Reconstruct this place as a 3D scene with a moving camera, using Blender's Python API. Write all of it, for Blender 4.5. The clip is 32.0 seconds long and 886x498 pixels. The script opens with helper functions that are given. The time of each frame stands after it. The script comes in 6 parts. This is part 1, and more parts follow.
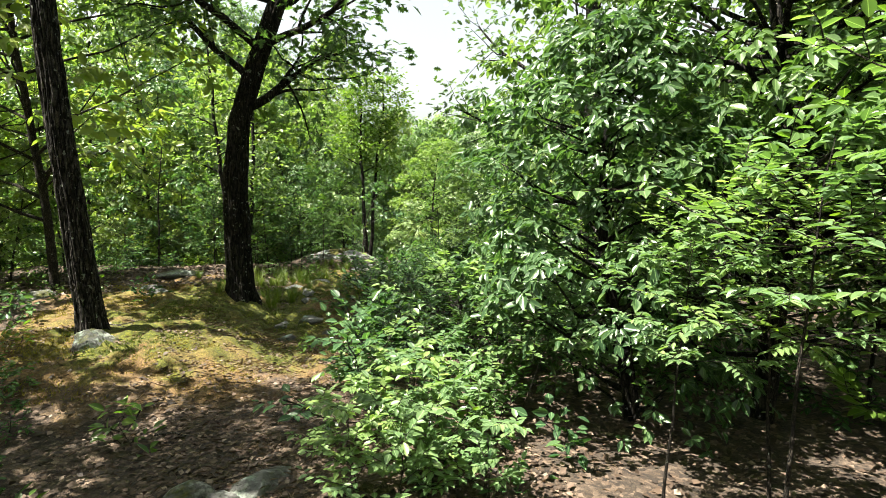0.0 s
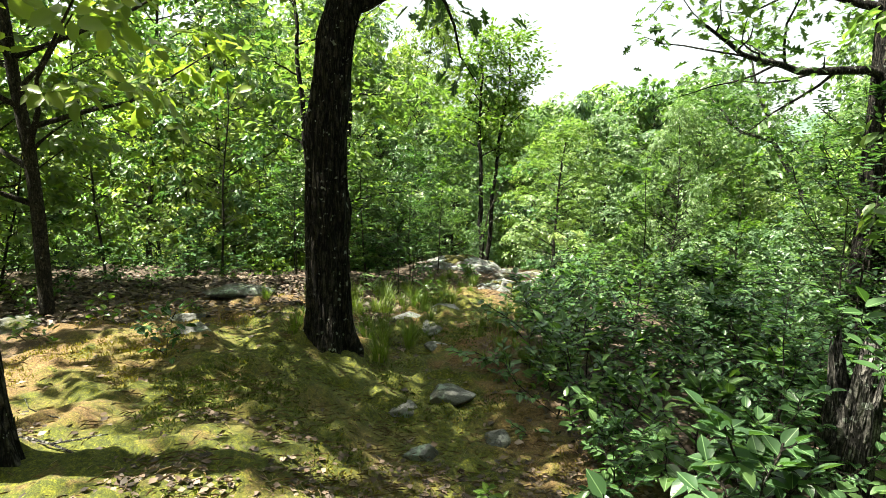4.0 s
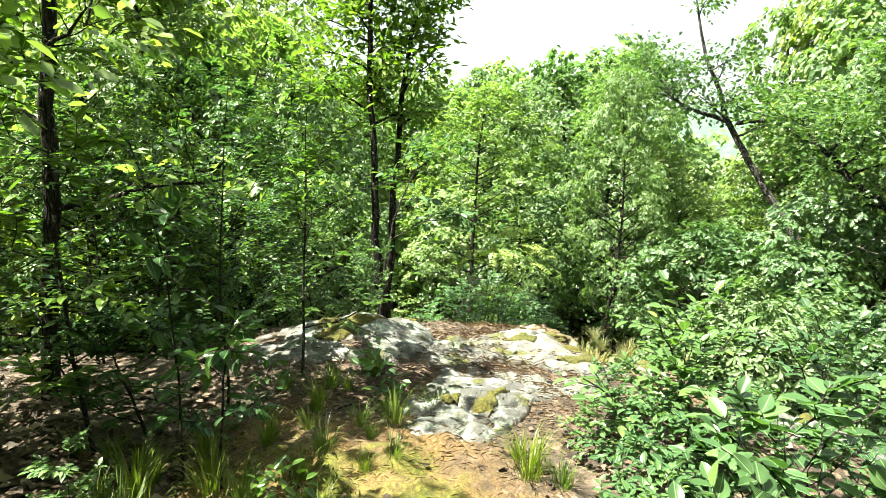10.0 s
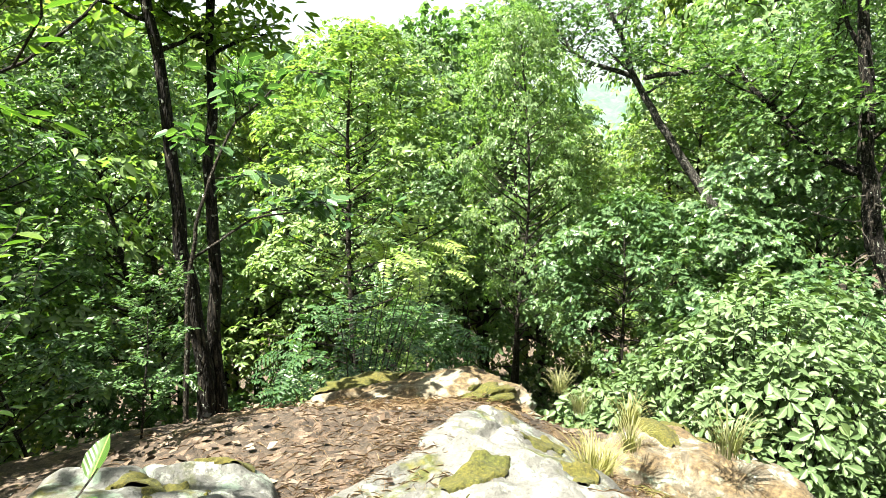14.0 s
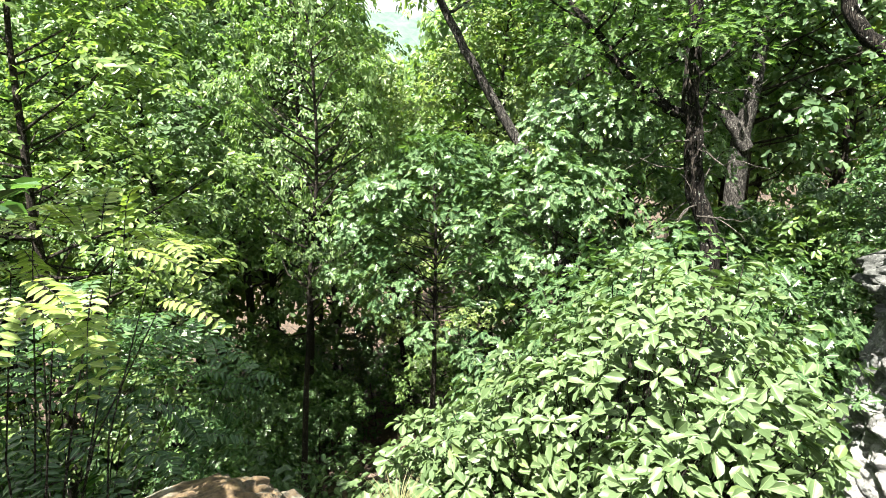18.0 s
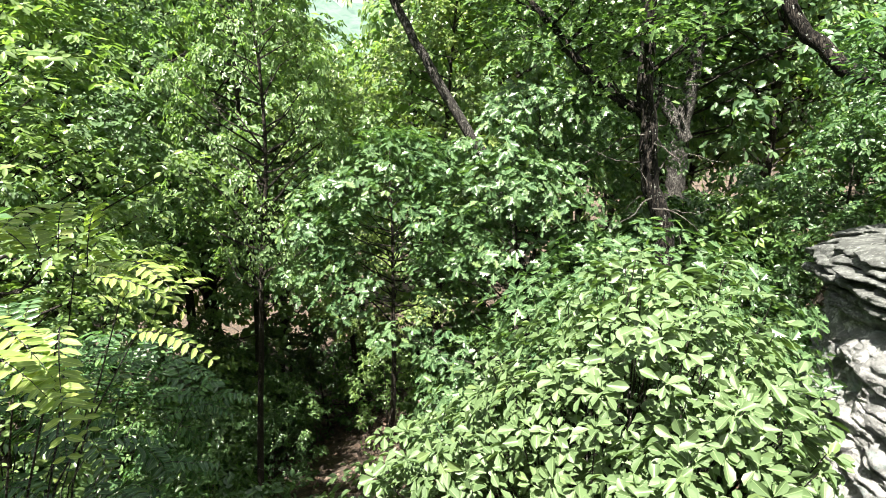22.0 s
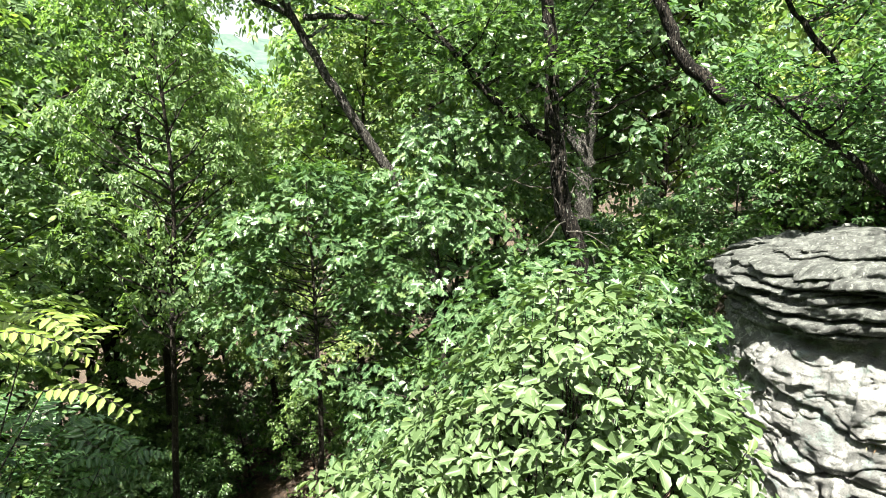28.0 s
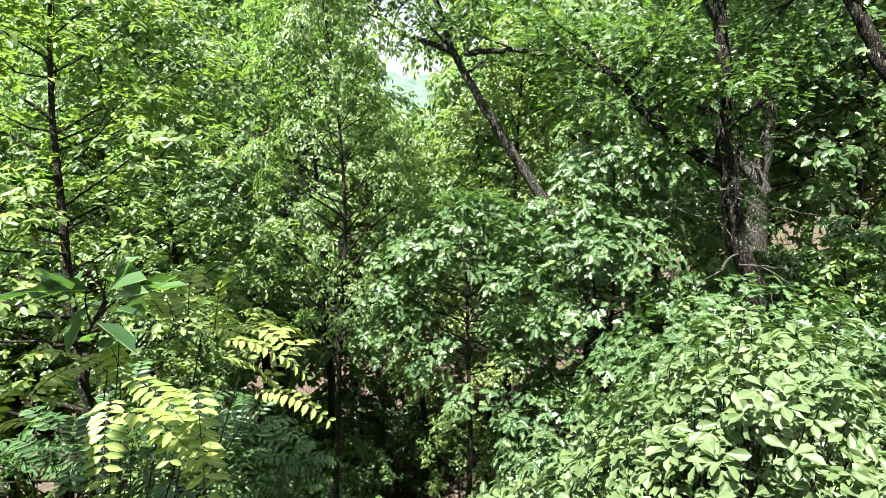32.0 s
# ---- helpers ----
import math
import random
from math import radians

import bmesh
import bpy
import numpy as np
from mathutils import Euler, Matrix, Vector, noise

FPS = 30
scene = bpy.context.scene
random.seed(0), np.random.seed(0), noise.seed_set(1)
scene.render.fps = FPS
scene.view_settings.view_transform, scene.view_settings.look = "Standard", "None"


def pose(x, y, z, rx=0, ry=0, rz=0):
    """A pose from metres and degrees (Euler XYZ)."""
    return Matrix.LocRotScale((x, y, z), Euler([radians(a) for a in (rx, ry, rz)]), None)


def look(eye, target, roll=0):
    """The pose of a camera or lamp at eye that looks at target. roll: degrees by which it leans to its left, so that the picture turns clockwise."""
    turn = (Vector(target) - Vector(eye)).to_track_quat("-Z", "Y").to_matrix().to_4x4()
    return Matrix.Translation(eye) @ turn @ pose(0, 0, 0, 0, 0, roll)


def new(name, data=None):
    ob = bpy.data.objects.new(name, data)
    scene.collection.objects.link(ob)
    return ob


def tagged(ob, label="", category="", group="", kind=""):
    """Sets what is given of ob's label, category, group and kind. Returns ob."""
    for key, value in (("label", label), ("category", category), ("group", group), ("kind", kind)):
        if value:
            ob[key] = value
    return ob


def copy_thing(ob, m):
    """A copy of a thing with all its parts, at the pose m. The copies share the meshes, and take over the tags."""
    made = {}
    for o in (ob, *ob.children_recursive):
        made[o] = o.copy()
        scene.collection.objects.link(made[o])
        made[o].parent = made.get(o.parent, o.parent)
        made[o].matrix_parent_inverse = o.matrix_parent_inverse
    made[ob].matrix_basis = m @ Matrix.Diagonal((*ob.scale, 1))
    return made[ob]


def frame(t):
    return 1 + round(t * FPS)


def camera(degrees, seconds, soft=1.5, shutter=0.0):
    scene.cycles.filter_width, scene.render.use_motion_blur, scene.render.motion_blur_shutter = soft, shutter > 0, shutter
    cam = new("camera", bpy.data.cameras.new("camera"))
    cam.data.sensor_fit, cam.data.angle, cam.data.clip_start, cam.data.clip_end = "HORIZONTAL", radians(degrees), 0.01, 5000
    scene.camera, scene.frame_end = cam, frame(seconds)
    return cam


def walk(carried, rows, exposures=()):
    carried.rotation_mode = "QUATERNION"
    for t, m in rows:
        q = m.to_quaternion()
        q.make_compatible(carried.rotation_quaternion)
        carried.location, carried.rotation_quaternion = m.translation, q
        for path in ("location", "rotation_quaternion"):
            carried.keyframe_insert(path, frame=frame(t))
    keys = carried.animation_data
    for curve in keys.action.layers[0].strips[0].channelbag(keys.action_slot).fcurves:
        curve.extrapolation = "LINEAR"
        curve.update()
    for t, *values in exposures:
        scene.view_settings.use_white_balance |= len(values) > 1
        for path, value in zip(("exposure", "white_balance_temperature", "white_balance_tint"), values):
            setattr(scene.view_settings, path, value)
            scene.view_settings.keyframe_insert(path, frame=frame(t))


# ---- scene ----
cam = camera(75.91, 32.0, soft=0.65)


def aim(x, y, z, heading, tilt, lean):
    """Eye, heading clockwise from +y, tilt above the level and lean, in degrees."""
    a, b = radians(heading), radians(tilt)
    way = Vector((math.sin(a) * math.cos(b), math.cos(a) * math.cos(b), math.sin(b)))
    return look((x, y, z), Vector((x, y, z)) + way, lean)


PATH = [
    (0.0, aim(0.000, 0.000, 2.115, 16.44, -6.96, -0.13)),
    (0.5, aim(-0.058, 0.534, 2.073, 14.86, -6.80, -0.10)),
    (1.0, aim(-0.035, 1.083, 2.041, 13.75, -6.77, 0.20)),
    (1.5, aim(-0.043, 1.600, 1.985, 12.37, -6.64, 0.01)),
    (2.0, aim(-0.050, 2.099, 1.985, 11.19, -6.71, -0.15)),
    (2.5, aim(-0.067, 2.593, 1.975, 10.39, -6.74, -0.09)),
    (3.0, aim(-0.169, 3.083, 1.984, 9.37, -6.72, -0.02)),
    (3.5, aim(-0.207, 3.579, 1.842, 8.65, -6.97, 0.25)),
    (5.5, aim(-0.532, 5.463, 1.703, 9.59, -6.92, 2.17)),
    (6.0, aim(-0.409, 5.964, 1.595, 11.90, -6.98, 1.86)),
    (6.5, aim(-0.336, 6.418, 1.593, 14.74, -7.11, 1.37)),
    (7.0, aim(-0.233, 6.866, 1.603, 16.57, -7.12, 1.36)),
    (7.5, aim(-0.035, 7.308, 1.624, 17.99, -7.30, 1.49)),
    (8.0, aim(-0.000, 7.742, 1.645, 18.77, -7.28, 1.22)),
    (8.5, aim(0.157, 8.138, 1.622, 19.48, -7.33, 1.06)),
    (9.0, aim(0.349, 8.570, 1.623, 20.22, -7.48, 0.86)),
    (9.5, aim(0.419, 8.970, 1.623, 20.58, -7.26, 0.51)),
    (10.0, aim(0.538, 9.441, 1.610, 21.34, -7.29, 0.27)),
    (10.5, aim(0.603, 9.782, 1.632, 21.84, -7.56, -0.01)),
    (11.0, aim(0.652, 10.153, 1.636, 22.35, -8.09, -0.05)),
    (11.5, aim(0.815, 10.492, 1.602, 23.42, -7.89, -0.14)),
    (12.0, aim(0.910, 10.864, 1.543, 24.56, -7.85, -0.78)),
    (12.5, aim(1.120, 11.193, 1.496, 26.44, -7.96, -1.21)),
    (13.0, aim(1.415, 11.514, 1.444, 31.51, -8.90, -2.23)),
    (13.5, aim(1.599, 11.823, 1.406, 33.01, -9.10, -2.67)),
    (15.5, aim(2.491, 13.414, 1.424, 43.35, -11.70, 1.22)),
    (16.0, aim(2.718, 13.493, 1.431, 50.09, -13.46, 0.51)),
    (16.5, aim(2.871, 13.649, 1.436, 55.63, -14.41, 0.13)),
    (17.0, aim(3.087, 13.692, 1.382, 56.87, -15.04, 0.19)),
    (17.5, aim(3.237, 13.800, 1.367, 56.53, -15.66, 0.08)),
    (18.0, aim(3.361, 13.991, 1.359, 55.24, -16.21, -0.02)),
    (18.5, aim(3.439, 14.116, 1.345, 54.80, -16.61, 0.06)),
    (19.0, aim(3.448, 14.181, 1.331, 54.84, -16.75, 0.09)),
    (19.5, aim(3.396, 14.292, 1.350, 54.27, -16.52, -0.20)),
    (20.0, aim(3.325, 14.394, 1.390, 53.67, -16.13, -0.15)),
    (20.5, aim(3.297, 14.409, 1.450, 53.39, -15.83, -0.05)),
    (21.0, aim(3.299, 14.412, 1.452, 53.66, -15.66, 0.14)),
    (21.5, aim(3.305, 14.407, 1.448, 55.09, -16.06, 0.22)),
    (22.0, aim(3.368, 14.357, 1.415, 61.64, -17.19, 0.29)),
    (22.5, aim(3.392, 14.270, 1.402, 70.31, -17.89, 0.45)),
    (23.0, aim(3.398, 14.162, 1.403, 79.75, -18.38, 0.48)),
    (23.5, aim(3.369, 14.052, 1.412, 88.00, -18.63, 0.61)),
    (24.0, aim(3.364, 13.994, 1.412, 94.50, -18.78, 0.93)),
    (24.5, aim(3.372, 14.005, 1.414, 96.75, -18.50, 1.32)),
    (26.5, aim(3.373, 14.182, 1.384, 94.88, -15.99, 1.09)),
    (27.0, aim(3.373, 14.235, 1.372, 87.16, -16.09, 0.74)),
    (27.5, aim(3.379, 14.304, 1.366, 78.19, -15.52, -0.15)),
    (28.0, aim(3.344, 14.428, 1.400, 70.25, -14.06, -0.47)),
    (28.5, aim(3.294, 14.473, 1.472, 64.90, -12.84, -0.62)),
    (29.0, aim(3.295, 14.483, 1.488, 63.50, -12.41, -0.72)),
    (29.5, aim(3.364, 14.452, 1.441, 62.77, -11.86, -0.78)),
    (30.0, aim(3.349, 14.426, 1.445, 62.22, -11.53, -1.10)),
    (30.5, aim(3.340, 14.407, 1.451, 61.04, -11.08, -1.50)),
    (31.0, aim(3.288, 14.449, 1.448, 59.05, -10.86, -1.82)),
    (31.5, aim(3.237, 14.512, 1.432, 57.09, -10.61, -1.94)),
    (32.0, aim(3.232, 14.522, 1.431, 55.39, -11.03, -2.15)),
]
walk(cam, PATH, exposures=[(0.0, 2.32, 6900, 6), (1.0, 2.26, 6950, 5), (3.0, 2.44, 7000, 2), (8.0, 2.74, 7100, -3), (12.0, 2.83, 7000, -2), (16.0, 2.7, 6700, 8), (20.0, 2.77, 6600, 10), (24.0, 2.4, 6700, 8), (28.0, 2.57, 6700, 6), (32.0, 2.55, 6600, 8)])

# ---- sky and sun ----
SUN = Vector((-0.42, 0.0, 0.90)).normalized()
world = bpy.data.worlds.new("sky")
scene.world = world
world.use_nodes = True
wn = world.node_tree.nodes
sky = wn.new("ShaderNodeTexSky")
sky.sky_type = "NISHITA"
sky.sun_disc = False
sky.sun_elevation = math.asin(SUN.z)
sky.sun_rotation = math.atan2(SUN.x, SUN.y)
sky.air_density, sky.dust_density, sky.ozone_density = 1.2, 3.0, 1.0
haze = wn.new("ShaderNodeHueSaturation")
haze.inputs["Saturation"].default_value, haze.inputs["Value"].default_value = 0.4, 1.12
world.node_tree.links.new(sky.outputs[0], haze.inputs["Color"])
world.node_tree.links.new(haze.outputs[0], wn["Background"].inputs[0])
wn["Background"].inputs[1].default_value = 0.05
sun = new("sun", bpy.data.lights.new("sun", "SUN"))
sun.data.energy, sun.data.angle, sun.data.color = 5.0, radians(0.6), (1.0, 0.95, 0.86)
sun.matrix_world = look(SUN * 50, (0, 0, 0))

# ---- numeric helpers ----
RNG = np.random.default_rng(7)


def hash3(i, j, k):
    h = (i * 374761393 + j * 668265263 + k * 2147483647 + 1013904223) & 0xFFFFFFFF
    h = ((h ^ (h >> 13)) * 1274126177) & 0xFFFFFFFF
    h = ((h ^ (h >> 16)) * 2246822519) & 0xFFFFFFFF
    return ((h ^ (h >> 15)) & 0xFFFFFF) / 0xFFFFFF


def vnoise(p):
    """Smooth value noise in -1..1 at the points p (n, 3)."""
    q = np.floor(p).astype(np.int64)
    f = p - q
    f = f * f * (3 - 2 * f)
    out = 0
    for a in (0, 1):
        for b in (0, 1):
            for c in (0, 1):
                w = (f[:, 0] if a else 1 - f[:, 0]) * (f[:, 1] if b else 1 - f[:, 1]) * (f[:, 2] if c else 1 - f[:, 2])
                out = out + w * hash3(q[:, 0] + a, q[:, 1] + b, q[:, 2] + c)
    return out * 2 - 1


def fbm(p, octaves=4, gain=0.5):
    total, amp = 0, 1.0
    for o in range(octaves):
        total = total + amp * vnoise(p * 2 ** o + 17.3 * o)
        amp *= gain
    return total


def step(a, b, x):
    t = np.clip((x - a) / (b - a), 0, 1)
    return t * t * (3 - 2 * t)


def unit(v):
    return v / np.maximum(np.linalg.norm(v, axis=-1, keepdims=True), 1e-9)


def mesh(name, verts, loops, sizes, smooth=False, uv=None):
    """A mesh from a vertex array, a flat array of corner indices and the corners of each face."""
    me = bpy.data.meshes.new(name)
    verts, loops, sizes = np.asarray(verts, np.float32), np.asarray(loops, np.int32).ravel(), np.asarray(sizes, np.int32).ravel()
    me.vertices.add(len(verts))
    me.vertices.foreach_set("co", verts.ravel())
    me.loops.add(len(loops))
    me.loops.foreach_set("vertex_index", loops)
    me.polygons.add(len(sizes))
    me.polygons.foreach_set("loop_start", np.concatenate([[0], np.cumsum(sizes)[:-1]]).astype(np.int32))
    me.polygons.foreach_set("loop_total", sizes)
    if smooth:
        me.polygons.foreach_set("use_smooth", np.ones(len(sizes), bool))
    if uv is not None:
        me.uv_layers.new(name="UVMap").data.foreach_set("uv", np.asarray(uv, np.float32)[loops].ravel())
    me.update(calc_edges=True)
    return me


def grid_mesh(name, V, smooth=True, wrap=False):
    """A mesh from an array of points (rows, columns, 3)."""
    n, m = V.shape[:2]
    ids = np.arange(n * m).reshape(n, m)
    if wrap:
        ids = np.concatenate([ids, ids[:, :1]], 1)
    q = np.stack([ids[:-1, :-1], ids[:-1, 1:], ids[1:, 1:], ids[1:, :-1]], -1).reshape(-1, 4)
    return mesh(name, V.reshape(-1, 3), q, np.full(len(q), 4), smooth)


def part(name, me, mat, parent=None, label=""):
    ob = new(name, me)
    if mat and not me.materials:
        me.materials.append(mat)
    if parent:
        ob.parent = parent
    return tagged(ob, label, kind="stuff" if name in ("bough", "crown", "dry_moss") else "")


def thing(name, label, category, m=None, group="", kind=""):
    ob = new(name)
    ob.empty_display_size = 0.1
    if m is not None:
        ob.matrix_world = m
    return tagged(ob, label, category, group, kind)


# ---- materials ----
def material(name):
    m = bpy.data.materials.new(name)
    m.use_nodes = True
    t = m.node_tree
    b = t.nodes["Principled BSDF"]
    return m, t, b


def node(t, kind, **values):
    n = t.nodes.new(kind)
    for k, v in values.items():
        n.inputs[k.replace("_", " ")].default_value = v
    return n


def ramp(t, source, stops):
    r = t.nodes.new("ShaderNodeValToRGB")
    e = r.color_ramp.elements
    while len(e) < len(stops):
        e.new(0.5)
    for x, (pos, col) in zip(e, stops):
        x.position, x.color = pos, (*col, 1)
    t.links.new(source, r.inputs[0])
    return r.outputs[0]


def mix(t, fac, a, b, blend="MIX"):
    m = t.nodes.new("ShaderNodeMix")
    m.data_type, m.blend_type = "RGBA", blend
    for sock, v in ((m.inputs[0], fac), (m.inputs[6], a), (m.inputs[7], b)):
        if isinstance(v, (int, float)):
            sock.default_value = v
        elif isinstance(v, tuple):
            sock.default_value = (*v, 1)
        else:
            t.links.new(v, sock)
    return m.outputs[2]


def noise_out(t, scale, detail=4, rough=0.55, vec=None, out=0):
    n = t.nodes.new("ShaderNodeTexNoise")
    n.inputs["Scale"].default_value, n.inputs["Detail"].default_value, n.inputs["Roughness"].default_value = scale, detail, rough
    if vec is None:
        vec = t.nodes.new("ShaderNodeTexCoord").outputs["Object"]
    t.links.new(vec, n.inputs["Vector"])
    return n.outputs[out]


def bump(t, b, height, strength, dist):
    n = node(t, "ShaderNodeBump", Strength=strength, Distance=dist)
    t.links.new(height, n.inputs["Height"])
    t.links.new(n.outputs[0], b.inputs["Normal"])
    return n


def leaf_material(name, dark, mid, bright, glow=0.5, gloss=0.42, veins=True, by_object=False, vary=True):
    """Thin leaf: reflects and lets light through, each leaf with its own tone."""
    m, t, b = material(name)
    dark, mid, bright = (tuple(c * f for c, f in zip(v, (0.53, 0.57, 0.53))) for v in (dark, mid, bright))
    geo = t.nodes.new("ShaderNodeNewGeometry")
    tone = t.nodes.new("ShaderNodeObjectInfo").outputs["Random"] if by_object else geo.outputs["Random Per Island"]
    col = ramp(t, tone, [(0.05, tuple(0.5 * (c + d) for c, d in zip(dark, mid))), (0.5, mid), (0.9, tuple(0.5 * (c + d) for c, d in zip(mid, bright))), (1.0, tuple(c * f for c, f in zip(bright, (1.12, 1.05, 0.8))))])
    col = mix(t, 0.35, col, ramp(t, noise_out(t, 1.3, 2), [(0.3, dark), (0.7, bright)]))
    if vary and not by_object:
        plant = t.nodes.new("ShaderNodeObjectInfo").outputs["Random"]
        col = mix(t, 1.0, col, ramp(t, plant, [(0.0, (0.78, 0.84, 0.95)), (0.5, (1.0, 1.0, 1.0)), (1.0, (1.3, 1.18, 0.9))]), "MULTIPLY")
    if veins:
        uvn = t.nodes.new("ShaderNodeUVMap")
        sep = t.nodes.new("ShaderNodeSeparateXYZ")
        t.links.new(uvn.outputs[0], sep.inputs[0])
        sub = t.nodes.new("ShaderNodeMath")
        sub.operation = "SUBTRACT"
        t.links.new(sep.outputs[1], sub.inputs[0])
        sub.inputs[1].default_value = 0.5
        ab = t.nodes.new("ShaderNodeMath")
        ab.operation = "ABSOLUTE"
        t.links.new(sub.outputs[0], ab.inputs[0])
        rib = ramp(t, ab.outputs[0], [(0.0, (1, 1, 1)), (0.035, (0, 0, 0))])
        col = mix(t, rib, col, tuple(min(1, c * 1.5 + 0.03) for c in bright))
        m1 = t.nodes.new("ShaderNodeMath")
        m1.operation = "MULTIPLY_ADD"
        t.links.new(ab.outputs[0], m1.inputs[0])
        m1.inputs[1].default_value = -0.9
        t.links.new(sep.outputs[0], m1.inputs[2])
        m2 = t.nodes.new("ShaderNodeMath")
        m2.operation = "PINGPONG"
        t.links.new(m1.outputs[0], m2.inputs[0])
        m2.inputs[1].default_value = 0.07
        bump(t, b, m2.outputs[0], 0.22, 0.015)
    t.links.new(col, b.inputs["Base Color"])
    b.inputs["Roughness"].default_value = gloss
    b.inputs["Specular IOR Level"].default_value = 0.4
    tr = t.nodes.new("ShaderNodeBsdfTranslucent")
    t.links.new(mix(t, 1.0, col, (1.35, 1.6, 0.6), "MULTIPLY"), tr.inputs[0])
    sh = t.nodes.new("ShaderNodeMixShader")
    sh.inputs[0].default_value = glow
    t.links.new(b.outputs[0], sh.inputs[1])
    t.links.new(tr.outputs[0], sh.inputs[2])
    t.links.new(sh.outputs[0], t.nodes["Material Output"].inputs[0])
    return m


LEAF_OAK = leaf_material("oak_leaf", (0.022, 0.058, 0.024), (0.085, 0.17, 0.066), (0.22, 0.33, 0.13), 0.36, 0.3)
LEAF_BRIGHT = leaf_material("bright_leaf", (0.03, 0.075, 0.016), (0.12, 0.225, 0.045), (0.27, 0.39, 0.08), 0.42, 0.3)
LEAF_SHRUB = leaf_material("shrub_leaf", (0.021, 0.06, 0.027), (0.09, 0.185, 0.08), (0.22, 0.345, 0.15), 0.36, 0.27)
LEAF_BROAD = leaf_material("broad_leaf", (0.092, 0.145, 0.064), (0.136, 0.203, 0.09), (0.183, 0.256, 0.113), 0.25, 0.5, vary=False)
LEAF_SINGLE = leaf_material("single_broad_leaf", (0.094, 0.148, 0.066), (0.138, 0.205, 0.092), (0.183, 0.256, 0.113), 0.25, 0.5, True, True)
# yellow-green frond colour, brightened to stand in for sun on the leaves
LEAF_FERNY = leaf_material("sunlit_compound_leaf", (0.2, 0.30, 0.09), (0.36, 0.48, 0.16), (0.58, 0.64, 0.22), 0.42, 0.4, vary=False)
# this and the lime leaf are lightened to paint distance haze into the colour
LEAF_HAZED = leaf_material("hazed_leaf", (0.05, 0.10, 0.05), (0.19, 0.30, 0.14), (0.42, 0.54, 0.27), 0.46, 0.32, False)
LEAF_LIME = leaf_material("lime_leaf", (0.072, 0.125, 0.048), (0.255, 0.355, 0.125), (0.54, 0.61, 0.225), 0.48, 0.32, False)
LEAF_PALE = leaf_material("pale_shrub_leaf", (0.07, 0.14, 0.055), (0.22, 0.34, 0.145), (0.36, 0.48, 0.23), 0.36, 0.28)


def bark_material(name, dark, light, scale=1.0, lichen=0.5):
    m, t, b = material(name)
    co = t.nodes.new("ShaderNodeTexCoord").outputs["Object"]
    mp = node(t, "ShaderNodeMapping", Scale=(9 * scale, 9 * scale, 1.6 * scale))
    t.links.new(co, mp.inputs[0])
    n1 = noise_out(t, 3.0, 6, 0.65, mp.outputs[0])
    n2 = noise_out(t, 14, 4, 0.6, co)
    # long plates parted by black furrows
    warp = t.nodes.new("ShaderNodeVectorMath")
    warp.operation = "MULTIPLY_ADD"
    t.links.new(noise_out(t, 1.6, 3, 0.6, mp.outputs[0], 1), warp.inputs[0])
    warp.inputs[1].default_value = (0.9, 0.9, 0.9)
    t.links.new(mp.outputs[0], warp.inputs[2])
    plates = node(t, "ShaderNodeTexVoronoi", Scale=3.2)
    plates.feature = "DISTANCE_TO_EDGE"
    t.links.new(warp.outputs[0], plates.inputs["Vector"])
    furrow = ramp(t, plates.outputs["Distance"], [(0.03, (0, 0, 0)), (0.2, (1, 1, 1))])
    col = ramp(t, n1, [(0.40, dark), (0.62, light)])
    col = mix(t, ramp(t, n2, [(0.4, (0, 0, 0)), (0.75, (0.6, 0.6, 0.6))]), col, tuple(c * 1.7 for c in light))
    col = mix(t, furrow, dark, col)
    col = mix(t, 1.0, col, ramp(t, noise_out(t, 70, 4, 0.7, co), [(0.35, (0.4, 0.4, 0.4)), (0.65, (1.7, 1.7, 1.7))]), "MULTIPLY")
    spots = ramp(t, noise_out(t, 22.0, 3, 0.5, co), [(0.67 - 0.03 * lichen, (0, 0, 0)), (0.70 - 0.03 * lichen, (0.9, 0.9, 0.9))])
    col = mix(t, spots, col, (0.25, 0.27, 0.24))
    t.links.new(col, b.inputs["Base Color"])
    b.inputs["Roughness"].default_value = 0.9
    b.inputs["Specular IOR Level"].default_value = 0.2
    add = t.nodes.new("ShaderNodeMath")
    add.operation = "MULTIPLY_ADD"
    t.links.new(n1, add.inputs[0])
    add.inputs[1].default_value = 0.6
    t.links.new(furrow, add.inputs[2])
    bump(t, b, add.outputs[0], 1.0, 0.025)
    return m


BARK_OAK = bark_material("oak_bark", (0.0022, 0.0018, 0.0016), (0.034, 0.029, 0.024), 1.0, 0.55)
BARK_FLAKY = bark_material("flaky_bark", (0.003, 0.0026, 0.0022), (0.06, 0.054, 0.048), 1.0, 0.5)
BARK_GREY = bark_material("grey_bark", (0.014, 0.013, 0.012), (0.115, 0.108, 0.1), 1.5, 0.7)
BARK_THIN = bark_material("sapling_bark", (0.015, 0.013, 0.011), (0.06, 0.05, 0.04), 3.0, 0.3)


